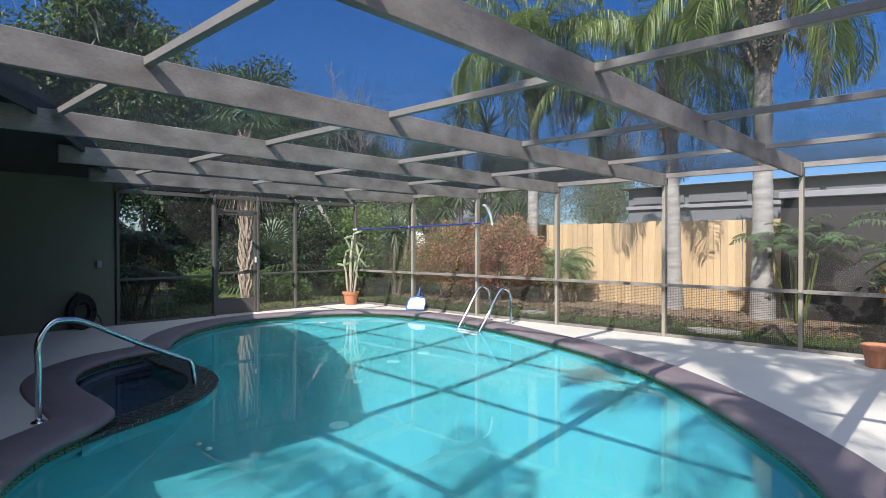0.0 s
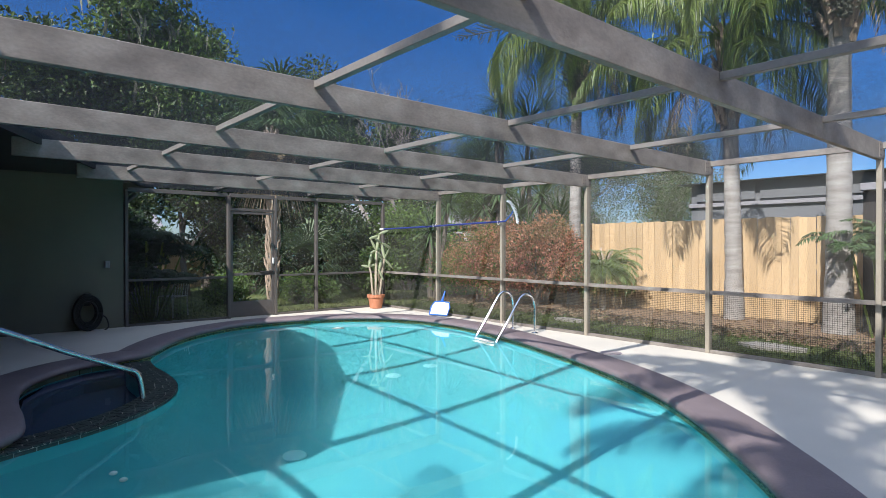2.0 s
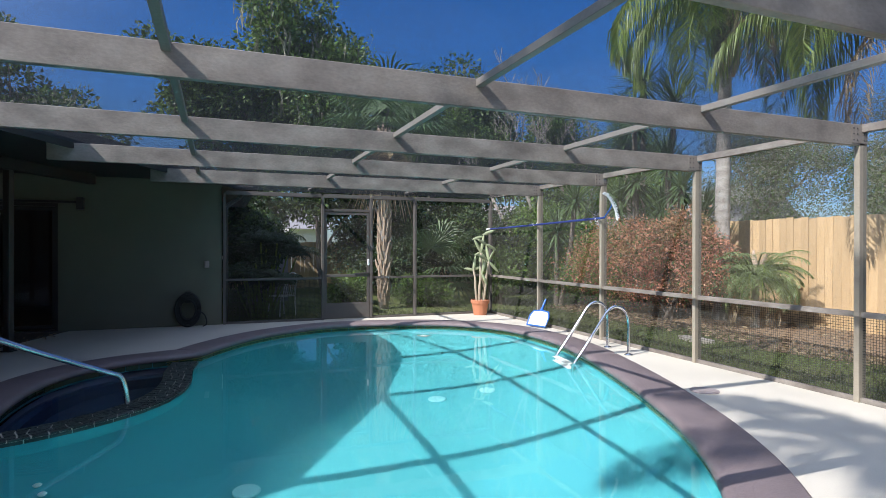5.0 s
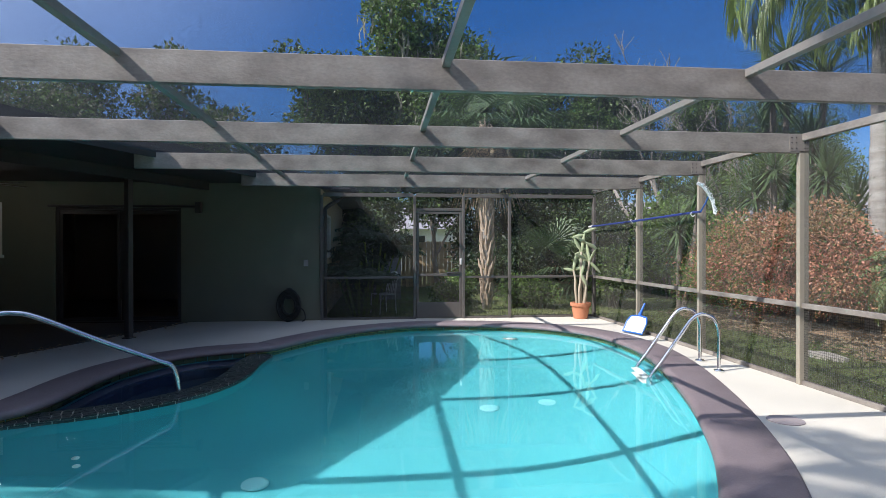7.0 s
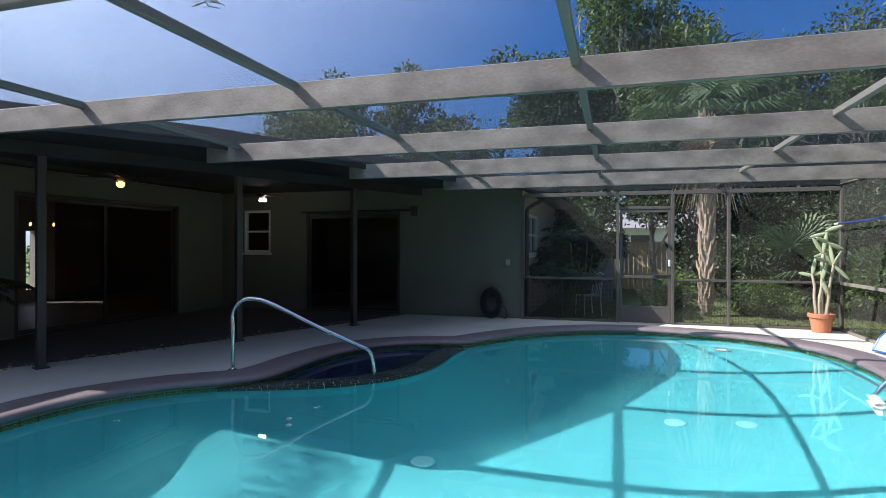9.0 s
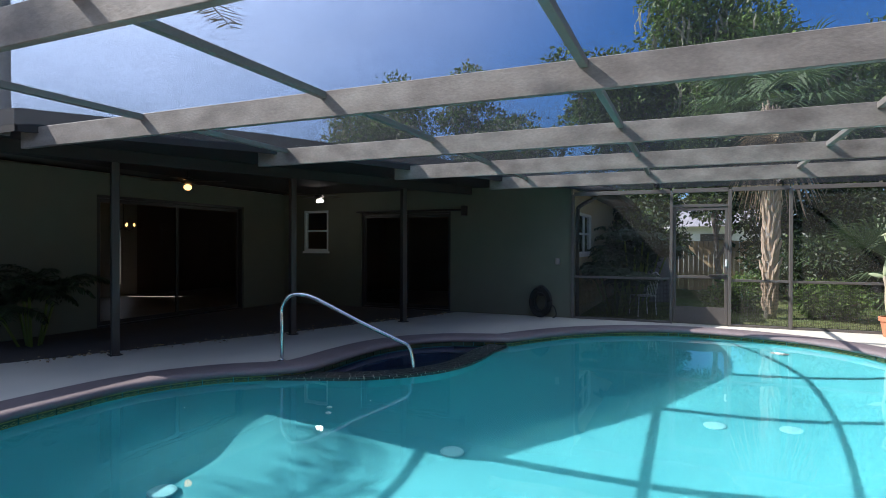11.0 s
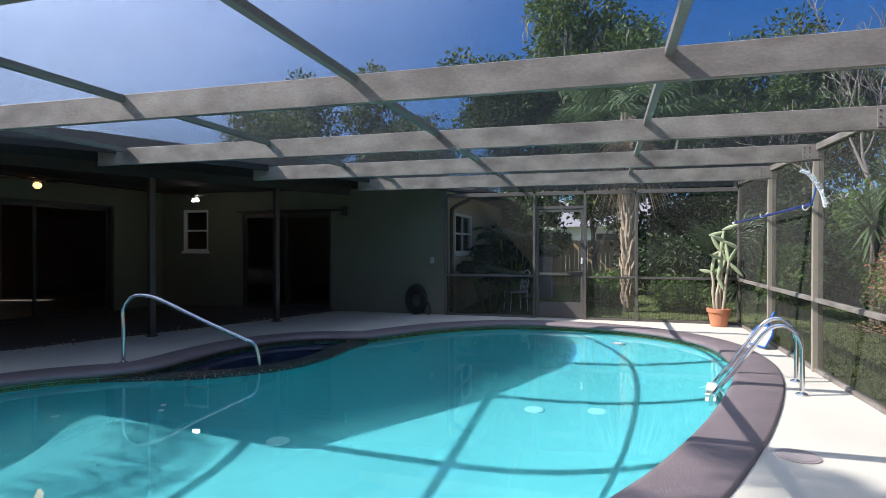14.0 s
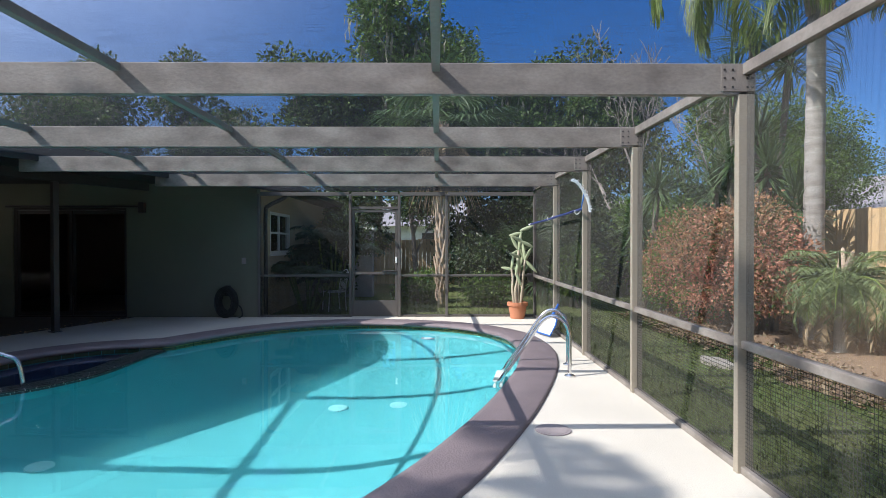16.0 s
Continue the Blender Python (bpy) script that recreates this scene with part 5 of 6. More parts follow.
def feather_palm(label, place, height, trunk_r, fronds, length, leaf_len, seed, droop=2.1, dead=3, leaflets=58, lean=(0, 0), pods=False, leaf_w=0.014, hang=1.15, name="palm_tree", leaf_mat=None):
    rng = np.random.default_rng(seed)
    r2 = random.Random(seed)
    t = thing(name, label, "palm tree", (place[0], place[1], -0.06))
    n = 16
    pts = [(lean[0] * (i / n) ** 1.5, lean[1] * (i / n) ** 1.5, -0.1 + (height + 0.1) * i / n) for i in range(n + 1)]
    pts = bend(pts, 3)
    rad = [trunk_r * (1.25 - 0.25 * min(1, 6 * i / len(pts)) - 0.3 * i / len(pts)) * (1 + 0.035 * math.sin(i * 2.1)) for i in range(len(pts))]
    part("trunk", tube(pts, rad, 14), M_PALMBARK, t, smooth=True)
    top = Vector(pts[-1])
    bm = bmesh.new()
    boots = 42 if height > 2 else 2
    for k in range(boots):
        a = k * 2.4
        z = -0.02 - 0.045 * (boots - k)
        b0 = top + Vector((math.cos(a) * trunk_r * 0.75, math.sin(a) * trunk_r * 0.75, z))
        add_tube(bm, [b0, b0 + Vector((math.cos(a) * 0.07, math.sin(a) * 0.07, 0.22)), b0 + Vector((math.cos(a) * 0.17, math.sin(a) * 0.17, 0.42))], [0.07, 0.05, 0.02], 6)
    part("leaf_bases", bm, M_BOOT, t)
    V, F, ribs = [], [], []
    for k in range(fronds):
        yaw = k * 2.39996 + rng.normal() * 0.15
        rise = 1.35 - 1.7 * (k / fronds) + rng.normal() * 0.08
        ribs.append(frond(V, F, rng, (top.x + 0.1 * math.cos(yaw), top.y + 0.1 * math.sin(yaw), top.z - 0.1), yaw, rise, length * (0.85 + 0.3 * rng.random()), droop * (0.7 + 0.3 * rng.random()), leaflets, leaf_len, leaf_w, hang))
    ob = new("crown", cloud_mesh(V, F, [leaf_mat or M_FROND]))
    ob.parent = t
    bm = bmesh.new()
    for P in ribs:
        add_tube(bm, [tuple(p) for p in P], [0.022 - 0.0019 * i for i in range(len(P))], 5, caps=False)
    part("frond_midribs", bm, M_FROND, t)
    if dead:
        V, F = [], []
        for k in range(dead):
            yaw = r2.random() * math.tau
            frond(V, F, rng, (top.x + 0.16 * math.cos(yaw), top.y + 0.16 * math.sin(yaw), top.z - 0.4), yaw, -0.6, length * 0.75, 1.2, 30, leaf_len * 0.7, leaf_w, 1.0)
        ob = new("dry_fronds", cloud_mesh(V, F, [M_DEADFROND]))
        ob.parent = t
        tagged(ob, "dry brown fronds hanging below the crown")
    if pods:
        for k in range(2):
            a = 2.5 + k * 2.6
            b0 = top + Vector((0.42 * math.cos(a), 0.42 * math.sin(a), -0.45))
            rr = random.Random(seed + k)
            bm = bmesh.new()
            add_tube(bm, [top + Vector((0, 0, -0.2)), b0, b0 + Vector((0.04 * math.cos(a), 0.04 * math.sin(a), -1.1))], [0.03, 0.025, 0.01], 6)
            for _ in range(420):
                s = rr.random()
                w = 0.17 * math.sin(math.pi * (0.12 + 0.8 * s)) ** 0.7
                c = b0 + Vector((0.04 * math.cos(a) * s + rr.gauss(0, w * 0.6), 0.04 * math.sin(a) * s + rr.gauss(0, w * 0.6), -0.12 - 1.05 * s))
                bmesh.ops.create_icosphere(bm, subdivisions=1, radius=0.026, matrix=Matrix.Translation(c))
            part("fruit_cluster", bm, M_MOSS, t, "hanging cluster of green palm fruit")
    return t


def fan_palm(label, place, height, trunk_r, leaves, leaf_r, seed, boots=True, dead=10):
    rng = np.random.default_rng(seed)
    r2 = random.Random(seed)
    t = thing("palm_tree", label, "palm tree", (place[0], place[1], -0.06))
    part("trunk", tube([(0, 0, -0.1), (0.02, 0, height * 0.5), (0, 0.02, height)], [trunk_r * 1.1, trunk_r, trunk_r], 14), M_PALMBARK if boots else M_BARK, t, smooth=True)
    if boots:
        for i in range(150):
            z = 0.12 + i * (height - 0.1) / 150
            a = i * 2.4
            u = Vector((math.cos(a), math.sin(a), 0))
            s = u.cross(Vector((0, 0, 1)))
            b0 = u * trunk_r * 0.9 + Vector((0, 0, z))
            ln = 0.20 + r2.random() * 0.12
            bm = bmesh.new()
            e = b0 + u * (0.03 + 0.09 * r2.random()) + Vector((0, 0, ln)) + s * r2.uniform(-0.05, 0.05)
            add_tube(bm, [b0, b0.lerp(e, 0.5) + u * 0.02, e], [0.048, 0.034, 0.012], 5)
            part("leaf_base", bm, M_BOOT, t)
    V, F, VD, FD = [], [], [], []
    for k in range(leaves + dead):
        isdead = k >= leaves
        yaw = k * 2.39996 + rng.normal() * 0.2
        rise = -1.1 + rng.normal() * 0.15 if isdead else 1.2 - 1.6 * k / leaves + rng.normal() * 0.1
        st = leaf_r * (0.5 if isdead else 0.95)
        d = np.array([math.cos(yaw) * math.cos(rise), math.sin(yaw) * math.cos(rise), math.sin(rise)])
        hub = np.array([0, 0, height]) + d * st
        side = np.array([-math.sin(yaw), math.cos(yaw), 0])
        up = np.cross(side, d)
        vv, ff = (VD, FD) if isdead else (V, F)
        for j in range(26):
            a = -2.2 + 4.4 * j / 25
            o = d * math.cos(a) + side * math.sin(a)
            ln = leaf_r * (0.75 + 0.25 * math.cos(a)) * (0.9 + 0.2 * rng.random())
            m = hub + o * ln * 0.55 + up * 0.05
            e = hub + o * ln * 0.95 + np.array([0, 0, -1]) * ln * (0.30 if not isdead else 0.45)
            w = np.cross(o, up) * 0.028
            k0 = len(vv)
            vv.extend([(hub).tolist(), (m + w).tolist(), e.tolist(), (m - w).tolist()])
            ff.append((k0, k0 + 1, k0 + 2, k0 + 3))
    ob = new("crown", cloud_mesh(V, F, [M_FRONDBLUE]))
    ob.parent = t
    if VD:
        ob = new("dry_fronds", cloud_mesh(VD, FD, [M_DEADFROND]))
        ob.parent = t
        tagged(ob, "dry pale fronds hanging below the crown")
    return t


def yucca(label, place, heads, seed, blade=0.75, mat=None):
    """Spiky rosettes on bare stems; heads are (dx, dy, height)."""
    rng = np.random.default_rng(seed)
    t = thing("yucca", label, "yucca", (place[0], place[1], -0.06))
    for dx, dy, h in heads:
        part("stem", tube(bend([(dx * 0.2, dy * 0.2, -0.05), (dx * 0.7, dy * 0.7, h * 0.5), (dx, dy, h)], 4), 0.06, 8), M_BARK, t)
        n = 110
        el = np.arcsin(np.clip(rng.uniform(-0.75, 1, n), -1, 1))
        yaw = rng.random(n) * math.tau
        d = np.stack([np.cos(yaw) * np.cos(el), np.sin(yaw) * np.cos(el), np.sin(el)], 1)
        L = blade * (0.8 + 0.35 * rng.random(n))[:, None]
        base = np.array([dx, dy, h]) + d * 0.05 + np.array([0, 0, 1]) * rng.uniform(-0.2, 0.1, (n, 1))
        s = np.cross(d, np.array([0, 0, 1.0]))
        s /= np.linalg.norm(s, axis=1, keepdims=True) + 1e-9
        w = 0.021
        m = base + d * L * 0.5
        e = base + d * L + np.array([0, 0, -1]) * L * 0.12 * (1 - np.abs(np.sin(el)))[:, None]
        V = np.stack([base - s * w, base + s * w, m + s * w * 1.1, m - s * w * 1.1, e], 1).reshape(-1, 3)
        F = []
        for i in range(n):
            a = 5 * i
            F += [(a, a + 1, a + 2, a + 3), (a + 3, a + 2, a + 4)]
        ob = new("rosette", cloud_mesh(V.tolist(), F, [mat or M_FRONDBLUE]))
        ob.parent = t
    return t


def cane_palm(name, label, place, canes, height, seed, mat=None, spread=0.5, leaf=0.38, length=1.0):
    """A clump of thin canes with arching feathery fronds."""
    rng = np.random.default_rng(seed)
    t = thing(name, label, "palm", (place[0], place[1], -0.06))
    V, F = [], []
    for k in range(canes):
        a = k * 2.4
        r = spread * math.sqrt((k + 0.5) / canes)
        h = height * (0.55 + 0.35 * rng.random())
        top = (r * 1.5 * math.cos(a), r * 1.5 * math.sin(a), h * 0.6)
        part("cane", tube(bend([(r * 0.4 * math.cos(a), r * 0.4 * math.sin(a), -0.05), (r * math.cos(a), r * math.sin(a), h * 0.3), top], 3), 0.02, 6), M_FROND, t)
        for j in range(6):
            frond(V, F, rng, top, a + (j - 2.5) * 1.0 + rng.normal() * 0.2, 1.25 - 0.14 * j, length * (0.8 + 0.4 * rng.random()), 1.5, 40, leaf, 0.010, 0.6)
    ob = new("crown", cloud_mesh(V, F, [mat or M_FROND]))
    ob.parent = t
    return t


def build_garden():
    # row along the yellow fence
    feather_palm("queen palm with a smooth grey trunk before the fence", (-4.85, 13.35), 5.6, 0.165, 20, 3.1, 0.85, 21, dead=3, leaflets=120, leaf_w=0.010, lean=(-0.15, 0), droop=1.95, hang=1.25)
    feather_palm("slim queen palm with a drooping green crown", (-8.4, 13.05), 6.6, 0.15, 24, 2.9, 0.85, 22, dead=2, leaflets=120, leaf_w=0.010, lean=(0.1, 0), pods=True, droop=2.35, hang=1.25)
    feather_palm("tall thick-trunked queen palm with hanging fruit", (-2.95, 12.7), 6.6, 0.20, 19, 3.0, 0.85, 23, dead=4, leaflets=120, leaf_w=0.010, pods=True, droop=1.95, hang=1.25)
    feather_palm("tall queen palm behind the house", (4.26, -9.6), 15.3, 0.18, 6, 2.7, 0.66, 24, dead=0, leaflets=44, leaf_w=0.022)
    feather_palm("very tall queen palm behind the house", (4.5, -10.7), 18.2, 0.18, 11, 2.4, 0.6, 29, dead=0, leaflets=40, leaf_w=0.034, droop=1.6)
    feather_palm("queen palm rising over the house roof", (2.1, -9.5), 10.2, 0.17, 24, 2.8, 0.66, 25, dead=0, leaflets=56)
    feather_palm("queen palm with fronds drooping over the roof", (-8.9, -9.8), 10.9, 0.17, 26, 4.0, 0.7, 26, dead=0, leaflets=56)
    feather_palm("small pygmy palm with fine arching leaves", (-7.4, 12.75), 1.05, 0.08, 70, 0.80, 0.24, 27, dead=9, leaflets=46, droop=1.9, leaf_w=0.005, hang=0.5, name="pygmy_palm", leaf_mat=M_PYGMY)
    mats = [M_REDLEAF, M_LEAF]
    bush("hedge_bush", "dense copper-red leafed hedge bush", "bush", (-8.9, 12.15, 1.22), (1.35, 0.55, 0.82), 56, (0.24, 0.44), 46000, 0.054, mats, 31, [0.78, 0.22])
    bush("hedge_bush", "copper-red bush thinning to green at its foot", "bush", (-10.6, 12.1, 1.1), (0.95, 0.5, 0.85), 34, (0.25, 0.45), 22000, 0.054, [M_REDLEAF, M_LEAFBRIGHT], 32, [0.65, 0.35])
    bush("shrub", "loose green shrub with red tips", "bush", (-12.0, 12.3, 0.95), (0.8, 0.5, 0.65), 26, (0.22, 0.45), 12000, 0.06, [M_LEAFBRIGHT, M_REDLEAF, M_LEAF], 33, [0.5, 0.2, 0.3])
    bush("shrub", "bright green sunlit shrub", "bush", (-15.2, 13.2, 1.6), (1.6, 0.8, 1.0), 34, (0.4, 0.75), 9000, 0.13, [M_LEAFBRIGHT, M_LEAF], 34, [0.7, 0.3])
    bush("shrub", "bright green sunlit shrub", "bush", (-13.2, 10.7, 0.8), (0.9, 0.6, 0.55), 24, (0.25, 0.45), 6000, 0.10, [M_LEAFBRIGHT, M_LEAF], 41, [0.4, 0.6])
    yucca("tall yucca with spiky green rosettes behind the bush", (-9.3, 12.9), [(0, 0, 2.7), (0.4, 0.2, 2.1), (-0.5, 0.1, 3.3), (-0.2, -0.2, 1.7)], 35)
    yucca("tall yucca with spiky green rosettes and bare stems", (-10.9, 13.1), [(0, 0, 3.0), (0.5, 0.3, 2.3), (-0.6, 0, 2.6), (-0.3, 0.2, 4.6)], 36, 0.85)
    yucca("pale spiky yucca beside the screen", (-12.4, 11.9), [(0, 0, 1.9), (0.5, 0.2, 2.6), (-0.4, 0.2, 1.5)], 37, 0.8)
    yucca("very tall yucca reaching above the cage", (-11.6, 13.9), [(0, 0, 5.6), (0.9, 0.2, 4.9), (-0.8, 0.1, 4.2)], 38, 0.95)
    cane_palm("areca_palm", "areca palm clump with arching green fronds", (-0.2, 11.5), 9, 2.9, 51, leaf=0.26, length=1.1, mat=M_FRONDBLUE)
    cane_palm("areca_palm", "areca palm clump crowding the screen", (0.8, 11.4), 9, 3.0, 52, leaf=0.28, length=1.2, mat=M_FRONDBLUE)
    cane_palm("areca_palm", "areca palm clump in shade by the fence", (-2.35, 12.6), 6, 2.9, 56, spread=0.3, leaf=0.2, length=0.8, mat=M_FRONDBLUE)
    cane_palm("patio_palm", "feathery palm standing on the shaded patio, leaves darkened for shade", (-4.9, -2.0), 6, 1.5, 59, spread=0.25, leaf=0.2, length=0.8, mat=M_LEAFDARK)
    bush("croton", "orange and green croton by the screen", "bush", (-0.35, 10.35, 0.9), (0.35, 0.25, 0.45), 14, (0.15, 0.28), 2200, 0.13, [M_FLOWER, M_LEAF], 53, [0.6, 0.4])
    bush("hedge_bush", "green hedge closing the yard, leaves darkened for shade", "bush", (0.6, 12.9, 1.3), (1.9, 0.5, 1.0), 34, (0.35, 0.6), 9000, 0.12, [M_LEAFDARK, M_LEAF], 54, [0.6, 0.4])
    # end garden, with its shade put into the darker leaf mixes
    fan_palm("cabbage palm with a trunk of criss-crossed leaf bases", (-13.1, 7.62), 4.1, 0.10, 20, 1.15, 61, dead=6)
    fan_palm("low fan palm with broad drooping leaves", (-16.6, 10.2), 0.6, 0.10, 22, 1.2, 62, boots=False, dead=0)
    cane_palm("lady_palm", "lady palm by the wing wall, its fingered leaves darkened for shade", (-12.25, 4.75), 9, 1.9, 63, M_LEAFDARK, 0.4, 0.26, 0.5)
    cane_palm("lady_palm", "dense lady palm beside the garden path, leaves darkened for shade", (-13.7, 5.0), 14, 2.9, 64, M_LEAFDARK, 0.5, 0.3, 0.7)
    bush("shrub", "shrub rising behind the garden pier, leaves darkened for shade", "bush", (-17.5, 4.9, 2.0), (0.6, 0.9, 1.4), 30, (0.35, 0.6), 9000, 0.12, [M_LEAFDARK, M_LEAF], 85, [0.8, 0.2])
    tree("broadleaf_tree", "small tree with a shade-darkened crown hanging over the lawn", (-17.6, 7.0), 5.2, 0.11, 2.1, 16000, 0.13, [M_LEAFDARK, M_LEAF], 86, 2, [0.7, 0.3], crown_z=0.72)
    bush("shrub", "low dark shrub outside the end screen", "bush", (-13.6, 8.75, 0.4), (0.9, 0.5, 0.3), 18, (0.2, 0.34), 4500, 0.075, [M_LEAF, M_LEAFBRIGHT], 65, [0.6, 0.4])
    bush("shrub", "low green shrub under the cabbage palm", "bush", (-14.6, 7.0, 0.4), (0.8, 0.5, 0.3), 16, (0.2, 0.34), 3800, 0.075, [M_LEAF, M_LEAFBRIGHT], 66, [0.6, 0.4])
    bush("shrub", "green shrub at the garden's end, leaves darkened for shade", "bush", (-16.8, 8.6, 0.9), (1.2, 1.0, 0.8), 24, (0.35, 0.6), 6000, 0.11, [M_LEAF, M_LEAFDARK], 67, [0.15, 0.85])
    bush("shrub", "tall shrub behind the cactus, leaves darkened for shade", "bush", (-16.4, 12.0, 1.4), (1.4, 1.4, 1.1), 28, (0.4, 0.7), 7000, 0.12, [M_LEAF, M_LEAFDARK], 69, [0.2, 0.8])
    bush("shrub", "tall shrub beyond the wing wall, leaves darkened for shade", "bush", (-15.3, 4.9, 1.3), (0.7, 0.5, 1.0), 22, (0.3, 0.5), 6000, 0.10, [M_LEAFDARK, M_LEAF], 58, [0.7, 0.3])
    bush("shrub", "shrub filling the end of the garden, leaves darkened for shade", "bush", (-18.8, 9.8, 1.5), (1.2, 1.6, 1.3), 30, (0.45, 0.8), 8000, 0.12, [M_LEAFDARK, M_LEAF], 60, [0.85, 0.15])
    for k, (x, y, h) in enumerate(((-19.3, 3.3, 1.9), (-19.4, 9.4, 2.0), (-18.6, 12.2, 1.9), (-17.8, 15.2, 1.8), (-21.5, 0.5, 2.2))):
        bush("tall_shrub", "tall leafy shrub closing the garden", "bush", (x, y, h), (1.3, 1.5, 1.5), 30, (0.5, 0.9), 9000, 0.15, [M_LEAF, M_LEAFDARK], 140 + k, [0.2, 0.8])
    tree("broadleaf_tree", "large broad-leaved tree hung with grey moss", (-20.4, 8.5), 9.9, 0.3, 3.7, 40000, 0.16, [M_LEAF, M_LEAFBRIGHT], 71, 3, [0.75, 0.25], moss=1400)
    tree("broadleaf_tree", "broad-leaved tree with a low spreading crown", (-22.5, 13.0), 7.0, 0.28, 4.0, 24000, 0.17, [M_LEAF, M_LEAFDARK], 72, 3, [0.7, 0.3], moss=900)
    tree("broadleaf_tree", "dense dark-leaved tree beside the taller one", (-21.2, 5.3), 8.7, 0.26, 2.9, 24000, 0.16, [M_LEAF, M_LEAFDARK], 83, 3, [0.75, 0.25])
    tree("broadleaf_tree", "leafy tree with a lower rounded crown", (-21.8, 11.2), 8.2, 0.26, 2.8, 22000, 0.16, [M_LEAF, M_LEAFBRIGHT], 84, 3, [0.75, 0.25])
    tree("broadleaf_tree", "rounded oak behind the house roof", (-25.0, -8.5), 9.6, 0.3, 3.6, 16000, 0.2, [M_LEAF, M_MOSS], 73, 3, [0.7, 0.3])
    tree("broadleaf_tree", "rounded oak far behind the house", (-27.0, -2.5), 8.4, 0.3, 3.6, 16000, 0.2, [M_LEAF, M_MOSS], 74, 3, [0.7, 0.3])
    tree("broadleaf_tree", "grey-green tree beyond the fence", (-17.5, 25.0), 6.2, 0.25, 3.4, 42000, 0.08, [M_MOSS, M_LEAF], 75, 3, [0.6, 0.4])
    tree("broadleaf_tree", "grey-green tree beyond the fence", (-13.0, 27.0), 5.6, 0.25, 3.2, 42000, 0.08, [M_MOSS, M_LEAF], 76, 3, [0.5, 0.5])
    tree("broadleaf_tree", "tall leafy tree beyond the yard", (-18.0, 19.0), 6.6, 0.25, 2.8, 42000, 0.08, [M_LEAF, M_LEAFBRIGHT], 77, 3, [0.6, 0.4])
    tree("broadleaf_tree", "leafy tree at the yard's far corner", (-26.0, 21.0), 7.5, 0.25, 3.6, 15000, 0.18, [M_LEAF, M_LEAFBRIGHT], 78, 3, [0.6, 0.4])
    bare_tree("leafless tree with fine grey twigs", (-16.3, 13.0), 8.8, 81, (0.05, 0.05))
    bare_tree("leafless tree with spreading grey twigs", (-18.5, 16.5), 9.2, 82, (-0.05, 0.1))
    # added hedge that cuts the brightness in the living room's back opening
    bush("hedge_bush", "hedge added behind the house to dim the back opening", "bush", (-10.8, -10.6, 1.0), (1.6, 0.5, 0.9), 26, (0.35, 0.6), 6000, 0.12, [M_LEAFDARK, M_LEAF], 57, [0.4, 0.6])
    # grass blades near the screens
    rng = np.random.default_rng(91)
    n = 26000
    x = rng.uniform(-15, 2.5, n)
    y = np.where(x < WX - 0.3, rng.uniform(4.6, 13.5, n), rng.uniform(NY + 0.12, 12.6, n))
    P = np.stack([x, y, np.full(n, -0.065)], 1)
    ways = rng.normal(size=(n, 3)) * 0.45 + np.array([0, 0, 1])
    ln = 0.03 + 0.05 * rng.random(n)
    V, F = leaf_cards(P, ways, ln, ln * 0.11, rng)
    ob = new("grass", cloud_mesh(V.tolist(), F.tolist(), [M_BLADE]))
    tagged(ob, "short patchy grass blades on the lawn", "grass", kind="stuff")
    # dry leaves blown along the edge of the patio floor
    n = 260
    u = rng.random(n)
    P = np.stack([-4.2 - 6.6 * u + rng.normal(size=n) * 0.05, -0.95 + 2.62 * u + rng.normal(size=n) * 0.10, np.full(n, 0.012)], 1)
    ways = rng.normal(size=(n, 3)) * np.array([1, 1, 0.12])
    ln = 0.025 + 0.035 * rng.random(n)
    V, F = leaf_cards(P, ways, ln, ln * 0.3, rng, 0.05)
    ob = new("dry_leaves", cloud_mesh(V.tolist(), F.tolist(), [M_DEADFROND]))
    tagged(ob, "small dry leaves blown along the patio floor", "leaf litter", kind="stuff")
    # dry frond fallen on the roof screen
    t = thing("fallen_frond", "dry palm frond lying on the roof screen", "palm frond", (-1.84, 4.18, 2.515))
    V, F = [], []
    rib = frond(V, F, rng, (0, 0, 0.012), math.radians(205), 0.0, 0.55, 0.02, 22, 0.16, 0.004, 0.0)
    ob = new("leaflets", cloud_mesh(V, F, [M_DEADFROND]))
    ob.parent = t
    part("midrib", tube([tuple(p) for p in rib], [0.005 - 0.0003 * i for i in range(len(rib))], 6), M_DEADFROND, t)
    # mulch bed under the palms
    bm = bmesh.new()
    r2 = random.Random(8)
    front = [(-12 + 14 * i / 28, 11.5 + 0.35 * math.sin(i * 0.9) + r2.uniform(-0.1, 0.1)) for i in range(29)]
    back = [(x, 13.97) for x, _ in front]
    va = [bm.verts.new((x, y, -0.055)) for x, y in front]
    vm = [bm.verts.new((x, (y + 13.97) / 2, -0.01 + r2.uniform(0, 0.03))) for x, y in front]
    vb = [bm.verts.new((x, y, -0.03)) for x, y in back]
    for i in range(28):
        bm.faces.new((va[i], va[i + 1], vm[i + 1], vm[i]))
        bm.faces.new((vm[i], vm[i + 1], vb[i + 1], vb[i]))
    ob = mesh_object("ground_bed", bm, M_MULCH)
    tagged(ob, "bed of brown leaf litter along the fence", "flower bed", kind="structure")
    n = 5000
    P = np.stack([rng.uniform(-12, 2, n), rng.uniform(11.2, 13.8, n), np.full(n, -0.02)], 1)
    ways = rng.normal(size=(n, 3)) * np.array([1, 1, 0.25])
    ln = 0.05 + 0.07 * rng.random(n)
    V, F = leaf_cards(P, ways, ln, ln * 0.25, rng)
